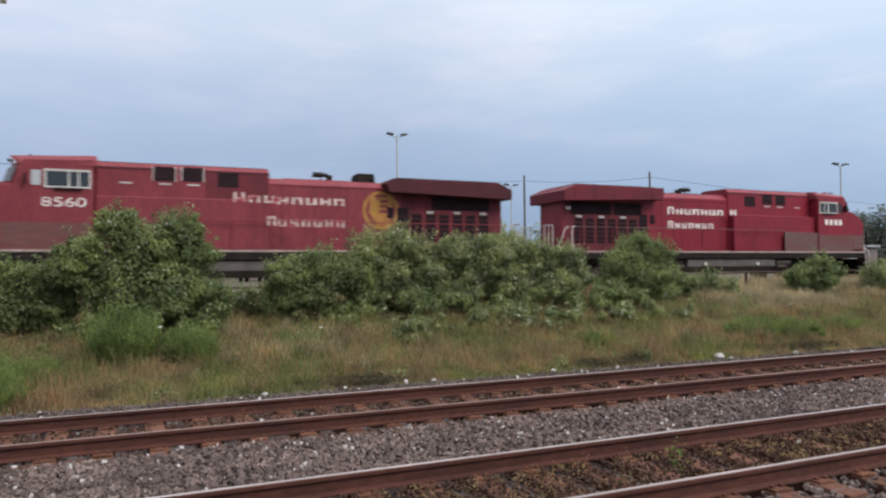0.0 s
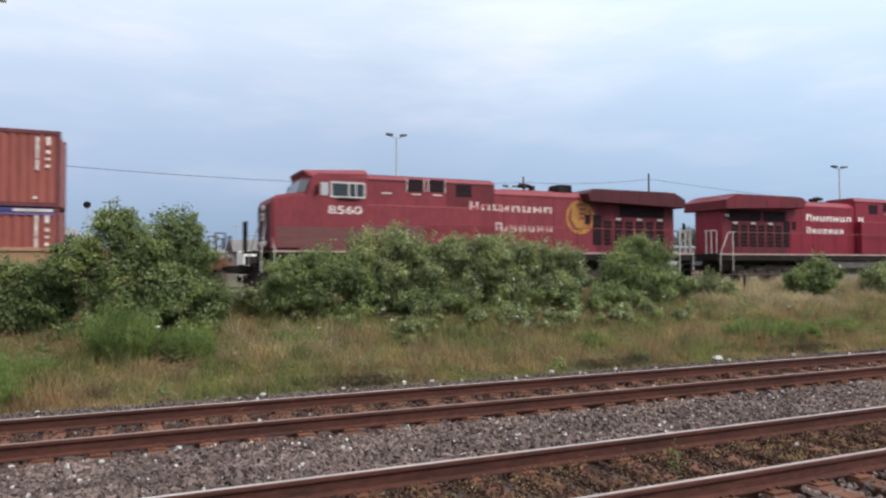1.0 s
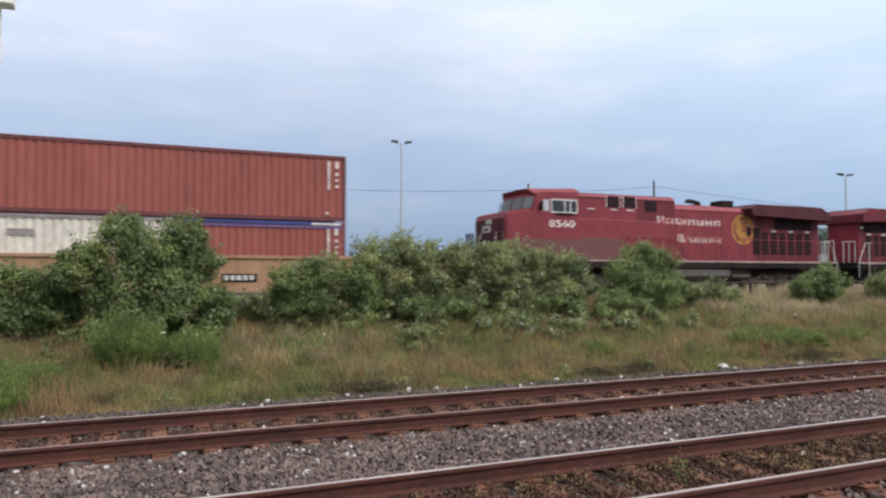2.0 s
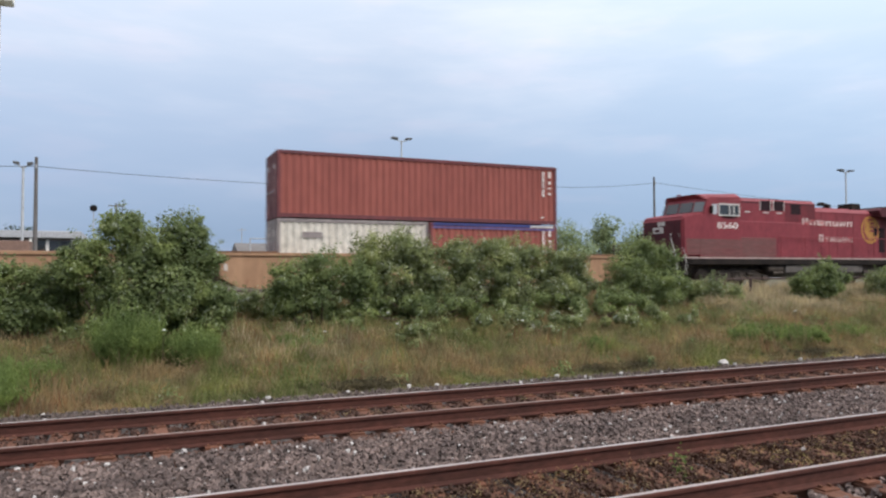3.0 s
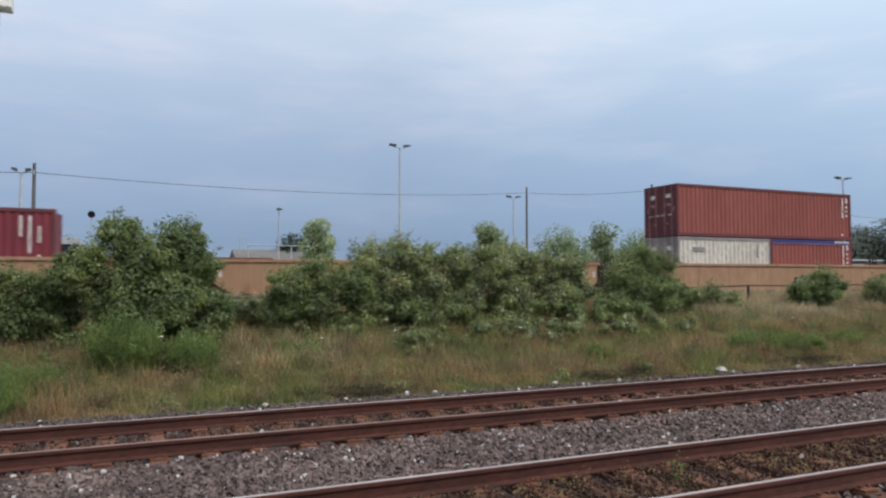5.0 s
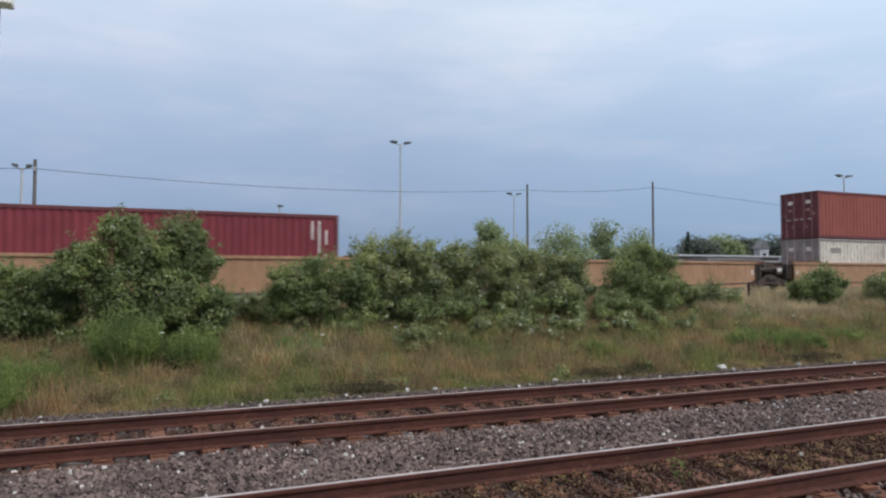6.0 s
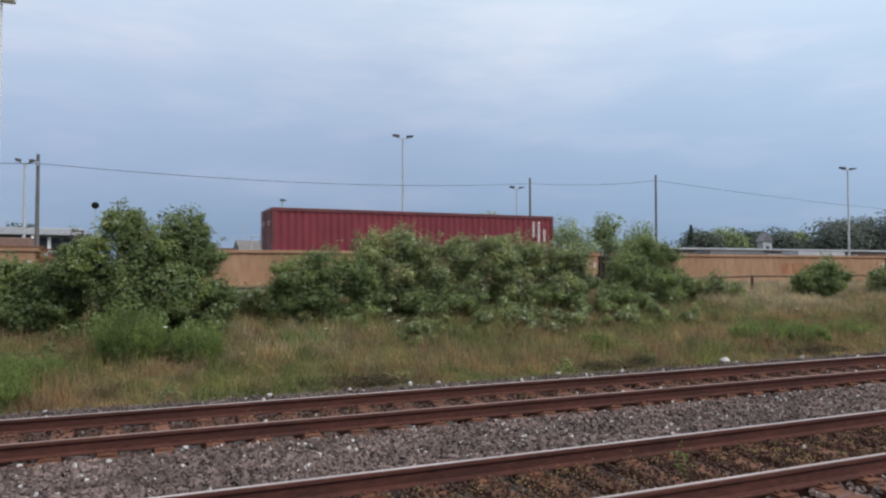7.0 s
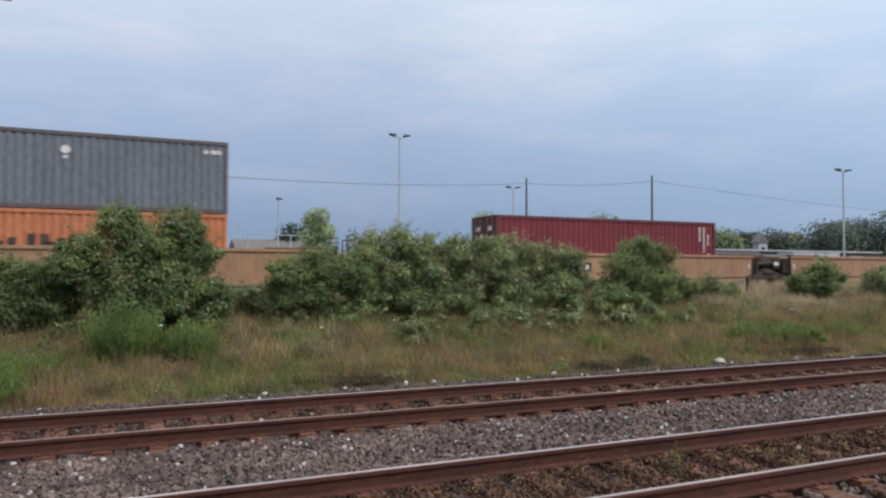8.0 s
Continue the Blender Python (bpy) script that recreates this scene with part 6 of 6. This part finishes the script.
for i, (x, y, h, w, n, size, m, lab) in enumerate((
        (20.8, 40, 5.1, 3.0, 4420, 0.16, M_LEAFT, "slender green tree beyond the train"),
        (23.2, 41, 3.6, 2.4, 2550, 0.16, M_LEAFT, "small green tree beyond the train"),
        (29.8, 46, 5.5, 4.4, 5100, 0.16, M_LEAFT, "green tree beyond the train"),
        (29.5, 40, 5.5, 2.8, 3400, 0.16, M_LEAFT, "slender green tree beyond the train"),
        (31.6, 46, 4.7, 5.0, 3600, 0.17, M_LEAFT, "broad low green tree beyond the train"),
        (34.2, 42, 4.7, 4.0, 4420, 0.16, M_LEAFT, "green bushy tree beyond the train"),
        (18.7, 45, 4.1, 1.5, 1190, 0.16, M_LEAFT, "small wispy green tree beyond the train"),
        (26.4, 47, 4.0, 4.0, 3740, 0.16, M_LEAFT, "green bushy tree beyond the train"),
        (14.75, 60, 6.75, 4.1, 6500, 0.2, M_LEAFY, "light yellow-green rounded tree"),
        (15.4, 76, 6.6, 4.6, 2600, 0.28, M_LEAFD, "dark tree behind the light one"),
        (18.2, 77, 6.4, 4.4, 2400, 0.28, M_LEAFD, "dark tree behind the light one"),
        (119, 125, 10.8, 11.7, 3900, 0.65, M_LEAFF, "rounded dark tree in the far row"),
        (126, 125, 10.6, 11.7, 3900, 0.65, M_LEAFT, "rounded tree in the far row"),
        (131, 124, 11.0, 10.4, 3900, 0.65, M_LEAFF, "rounded dark tree in the far row"),
        (135.5, 126, 11.0, 8.5, 3300, 0.65, M_LEAFF, "rounded dark tree in the far row"),
        (142.5, 125, 11.4, 11.7, 3900, 0.65, M_LEAFF, "rounded dark tree in the far row"),
        (150, 126, 10.4, 10.4, 3600, 0.65, M_LEAFT, "rounded tree in the far row"),
        (140, 108, 11.4, 16.9, 5400, 0.65, M_LEAFF, "large dark tree in the far row"),
        (149, 110, 12.6, 18.2, 5700, 0.65, M_LEAFF, "large dark tree in the far row"),
        (152, 100, 13.2, 19.5, 6300, 0.65, M_LEAFF, "large dark tree in the far row"),
        (163, 102, 13.5, 19.5, 5400, 0.65, M_LEAFF, "large dark tree in the far row"),
        (-14.2, 112, 8.4, 5.0, 1500, 0.4, M_LEAFD, "dark tree behind the flat-roofed building"),
        (-20.0, 112, 8.0, 5.0, 1200, 0.4, M_LEAFD, "dark tree behind the flat-roofed building"))):
    tree(lab, x, y, h, w, n, size, m, 700 + 3 * i, trunk=0.08)


def spruce(x, y, h):
    T = empty("spruce_tree", "dark pointed spruce in the far row", "tree", "trees beyond the tracks", m=pose(x, y, ground_z(x, y)))
    rs = np.random.RandomState(77)
    part("trunk", rod(bmesh.new(), (0, 0, -0.2), (0, 0, h), 0.25, 0.03, n=8), M_STEM, T)
    n = 2200
    t = rs.rand(n) ** 0.8
    a = rs.uniform(0, 6.283, n)
    r = (1 - t) * 2.9 * np.sqrt(rs.rand(n)) * (0.75 + 0.25 * np.sin(t * 60))
    pos = np.stack([np.cos(a) * r, np.sin(a) * r, 0.8 + t * (h - 0.8)], 1)
    leaf_mesh("crown", pos, np.stack([np.cos(a), np.sin(a), 0 * a], 1), 0.6, M_LEAFD, T, 78, 0.35)


spruce(111, 120, 10.6)


# ---- poles and wires ----
def yard_lamp(x, y, ztop, arms, label):
    z0 = ground_z(x, y)
    P = empty("yard_light", label, "light pole", "yard lights", m=pose(x, y, z0))
    h = ztop - z0
    part("pole", rod(bmesh.new(), (0, 0, -0.2), (0, 0, h - 0.15), 0.15, 0.085, n=10), M_GALV, P)
    for s in (-1, 1):
        a = part("arm", pipe([(0, 0, h - 0.3), (s * arms * 0.5, 0, h - 0.12)], 0.05), M_GALV, P)
        hd = prism(bmesh.new(), [(s * arms * 0.45, h - 0.12), (s * arms * 1.1, h + 0.02), (s * arms * 1.1, h + 0.18), (s * arms * 0.45, h + 0.14)], -0.28, 0.28, bevel=0.03)
        part("lamp_head", hd, M_HEAD, a, "dark grey flat lamp head")


yard_lamp(26.6, 72, 16.4, 1.05, "tall galvanised yard light with twin heads")
yard_lamp(49.7, 88, 13.6, 1.0, "galvanised yard light with twin heads")
yard_lamp(83.1, 62, 14.7, 1.2, "galvanised yard light with twin heads")
yard_lamp(-7.68, 62, 10.25, 0.6, "galvanised yard light with twin heads")


def utility_pole(x, y, ztop):
    z0 = ground_z(x, y)
    P = empty("utility_pole", "weathered wooden utility pole", "utility pole", "utility poles", m=pose(x, y, z0))
    part("pole", rod(bmesh.new(), (0, 0, -0.3), (0, 0, ztop - z0), 0.15, 0.1, n=10), M_WOODPOLE, P)
    part("insulator", rod(bmesh.new(), (0, -0.16, ztop - z0 - 0.75), (0, -0.16, ztop - z0 - 0.5), 0.06, n=8), M_GALV, P)


UP = [(-40, 38, 8.2), (-5.72, 52, 9.4), (38.9, 66, 11.8), (50.76, 60, 12.0), (118, 78, 12.3)]
for u in UP:
    utility_pole(*u)


def wire(a, b, sag, r):
    pts = []
    for k in range(17):
        t = k / 16
        pts.append((a[0] + (b[0] - a[0]) * t, a[1] + (b[1] - a[1]) * t, a[2] + (b[2] - a[2]) * t - 4 * sag * t * (1 - t)))
    return tagged(part("overhead_wire", pipe(pts, r, n=5), M_WIRE), "thin black overhead wire between utility poles", "wire", "overhead wires")


for (a, b), sg in zip(zip(UP, UP[1:]), (0.7, 0.7, 0.3, 0.25)):
    wire((a[0], a[1] - 0.16, a[2] - 0.62), (b[0], b[1] - 0.16, b[2] - 0.62), sg, 0.022)


def mast(x, y, ztop, r, name, label, head):
    z0 = ground_z(x, y)
    M = empty(name, label, "light pole", "yard lights", m=pose(x, y, z0))
    h = ztop - z0
    part("pole", rod(bmesh.new(), (0, 0, -0.2), (0, 0, h), r, r * 0.6, n=8), M_ROOFP, M)
    if head == "dish":
        bm = rod(bmesh.new(), (0, -0.16, h + 0.02), (0, 0.06, h + 0.1), 0.27, 0.2, n=18)
        rod(bm, (0, 0.06, h + 0.1), (0, 0.16, h + 0.13), 0.2, 0.08, n=18)
        part("floodlight", bm, M_DARK, M, "round dark floodlight head")
    else:
        bm = prism(bmesh.new(), [(-0.18, h - 0.05), (0.34, h + 0.0), (0.34, h + 0.1), (-0.12, h + 0.2), (-0.2, h + 0.1)], -0.14, 0.14, bevel=0.02)
        part("lamp_head", bm, M_HEAD, M, "small dark lamp head")


mast(12.5, 66, 8.35, 0.09, "thin_mast", "pale slender mast with a small dark lamp in the yard", "lamp")
mast(-2.75, 60, 6.85, 0.045, "floodlight_pole", "thin pale pole with one round dark floodlight", "dish")

FP = empty("far_pole", "far thin pole with a short crossarm", "utility pole", m=pose(-1.6, 80, 0.9))
part("pole", rod(bmesh.new(), (0, 0, -0.2), (0, 0, 8.2), 0.11, 0.08, n=8), M_WOODPOLE, FP)
part("crossarm", bx(-0.75, 0.75, -0.05, 0.05, 7.9, 8.0), M_WOODPOLE, FP)
LP = empty("far_pole", "far thin pole with a short crossarm", "utility pole", m=pose(12.3, 90, 0.9))
part("pole", rod(bmesh.new(), (0, 0, -0.2), (0, 0, 6.6), 0.06, 0.045, n=8), M_GALV, LP)
part("crossarm", bx(-0.5, 0.5, -0.05, 0.05, 6.3, 6.38), M_GALV, LP)


# ---- buildings and yard ----
def flat_building():
    B = empty("flat_roofed_building", "low flat-roofed building with pale fascia and dark windows", "building", m=pose(-7.6, 64, 0.9))
    part("wall", bx(-5.4, 3.4, -1.5, 6.0, 0, 3.75), M_WALLG, B)
    part("roof", bx(-5.9, 3.9, -2.1, 6.5, 3.76, 4.3, bevel=0.04), M_ROOFP, B, "pale roof fascia")
    for k in range(5):
        x0 = -5.2 + k * 1.72
        w = part("window", bx(x0, x0 + 1.5, -1.56, -1.48, 2.6, 3.55), M_GLASS, B)
        for a, c in ((x0 - 0.1, x0), (x0 + 1.5, x0 + 1.6)):
            part("window_frame", bx(a, c, -1.62, -1.48, 2.5, 3.65), M_WALLW, w)
        part("sill_panel", bx(x0, x0 + 1.5, -1.55, -1.48, 1.2, 2.5), M_ROOFP, B)
    for x0 in (-5.6, -2.7, 0.4, 3.4):
        part("post", bx(x0, x0 + 0.16, -2.0, -1.84, 0, 3.76), M_WALLW, B)


flat_building()


def shed():
    S = empty("low_shed", "low grey-roofed shed behind the yard", "shed", m=pose(11.5, 72, 0.9))
    part("wall", bx(-4.6, 5.2, 0, 6, 0, 2.9), M_WALLS, S)
    part("roof", prism(bmesh.new(), [(-0.5, 2.8), (6.5, 2.8), (3.0, 4.1)], -2.0, 5.6, axis="x"), M_ROOFS, S)
    fence = pipe([(-1.0, -1, 4.4), (7.4, -1, 4.4)], 0.05)
    part("rail", fence, M_ROOFP, S)
    for x in (-1.0, 3.2, 7.4):
        part("rail_post", rod(bmesh.new(), (x, -1, -0.1), (x, -1, 4.4), 0.06, n=6), M_ROOFP, S)


shed()


def tower():
    T = empty("white_tower", "tall white rendered tower with projecting cornice", "tower", m=pose(-21.6, 110, 0.9))
    part("shaft", bx(-5.0, 5.52, -5, -3, 0, 36.0, bevel=0.1), M_WALLW, T)
    part("cornice", bx(-6.7, 7.05, -5.3, -2.7, 36.0, 46.0, bevel=0.2), M_WALLW, T, "pale grey projecting cap")


tower()


def yard_wall():
    W = empty("long_shed", "long low grey shed with pale metal roof edge", "shed", m=pose(64, 76, 1.0))
    part("wall", bx(0, 46, 0, 7, 0, 3.7), M_WALLS, W)
    part("roof_edge", bx(-0.3, 46.3, -0.4, 7.4, 3.7, 3.95, bevel=0.03), M_ROOFP, W, "pale roof edge")
    for k in range(7):
        part("door", bx(2 + k * 6.2, 5 + k * 6.2, -0.06, 0.04, 0.0, 3.2), M_WALLB if k % 3 else M_ROOFP, W)


yard_wall()


def trailer(x, y, w, paint, label):
    T = empty("parked_trailer", label, "trailer", "parked trailers", m=pose(x, y, ground_z(x, y)))
    part("body", bx(0, w, 0, 2.5, 1.0, 3.3, bevel=0.05), paint, T)
    for k in (0.9, 2.0, w - 1.0):
        part("wheel", rod(bmesh.new(), (k, 0.0, 0.48), (k, 0.35, 0.48), 0.48, n=16), M_DARK, T)
    part("underframe", bx(0.2, w - 0.2, 0.5, 2.0, 0.75, 1.0), M_DARK, T)


def van(x, y):
    V = empty("parked_van", "white panel van parked in the yard beyond the train", "van", m=pose(x, y, ground_z(x, y)))
    part("body", bx(-0.92, 0.92, 1.1, 5.2, 0.4, 2.62, bevel=0.12), M_WALLW, V)
    part("bonnet", bx(-0.9, 0.9, 0.0, 1.1, 0.4, 1.35, bevel=0.1), M_WALLW, V)
    part("windscreen", bx(-0.78, 0.78, 1.04, 1.12, 1.42, 2.15, bevel=0.03), M_DARK, V, "dark windscreen")
    part("bumper", bx(-0.93, 0.93, -0.08, 0.06, 0.38, 0.62, bevel=0.03), M_DARK, V, "black bumper")
    for sx in (-1, 1):
        part("headlight", bx(*sorted((sx * 0.55, sx * 0.85)), -0.03, 0.05, 0.85, 1.05, bevel=0.02), M_PALE, V, "pale headlight")
        for yy in (0.75, 4.2):
            part("wheel", rod(bmesh.new(), (sx * 0.7, yy, 0.34), (sx * 0.94, yy, 0.34), 0.34, n=16), M_DARK, V)


van(9.86, 60)
trailer(76.5, 64, 8.5, M_ROOFP, "pale box trailer parked before the shed")
trailer(64.0, 66, 9.0, M_ROOFG, "grey box trailer parked before the shed")
trailer(-14.5, 56, 8.0, M_WALLB, "brown box trailer parked in the yard")


def house(x, y):
    H = empty("gabled_house", "small pale grey gabled house among far trees", "house", m=pose(x, y, 1.1))
    part("wall", bx(-1.3, 1.3, 0, 1.6, 0, 6.9), M_ROOFP, H)
    part("roof", prism(bmesh.new(), [(-1.6, 6.8), (1.6, 6.8), (0, 8.6)], -0.2, 1.8), M_ROOFG, H)
    part("window", bx(-0.5, 0.5, -0.05, 0.05, 4.4, 5.8), M_GLASS, H)


house(123.6, 111)


# ---- motion of the train ----
def motions():
    times = [0.0, 1 / 30, 0.1, 0.25] + [0.5 * k for k in range(1, 16)] + [7.75, 7.9, 8 - 1 / 30, 8.0]
    for ob, x0, rz in CARRIED:
        z = ob.matrix_basis.translation.z
        walk(ob, [(t, pose(x0 + SPEED * t, TRACK_T, z, 0, 0, rz)) for t in times])
    steps = [k / 15 for k in range(121)]
    for ob, x, turn in WHEELS:
        rate = math.degrees(SPEED / WHEEL_R) * turn
        walk(ob, [(t, pose(x, 0, WHEEL_R, 0, rate * t, 0)) for t in steps])


motions()
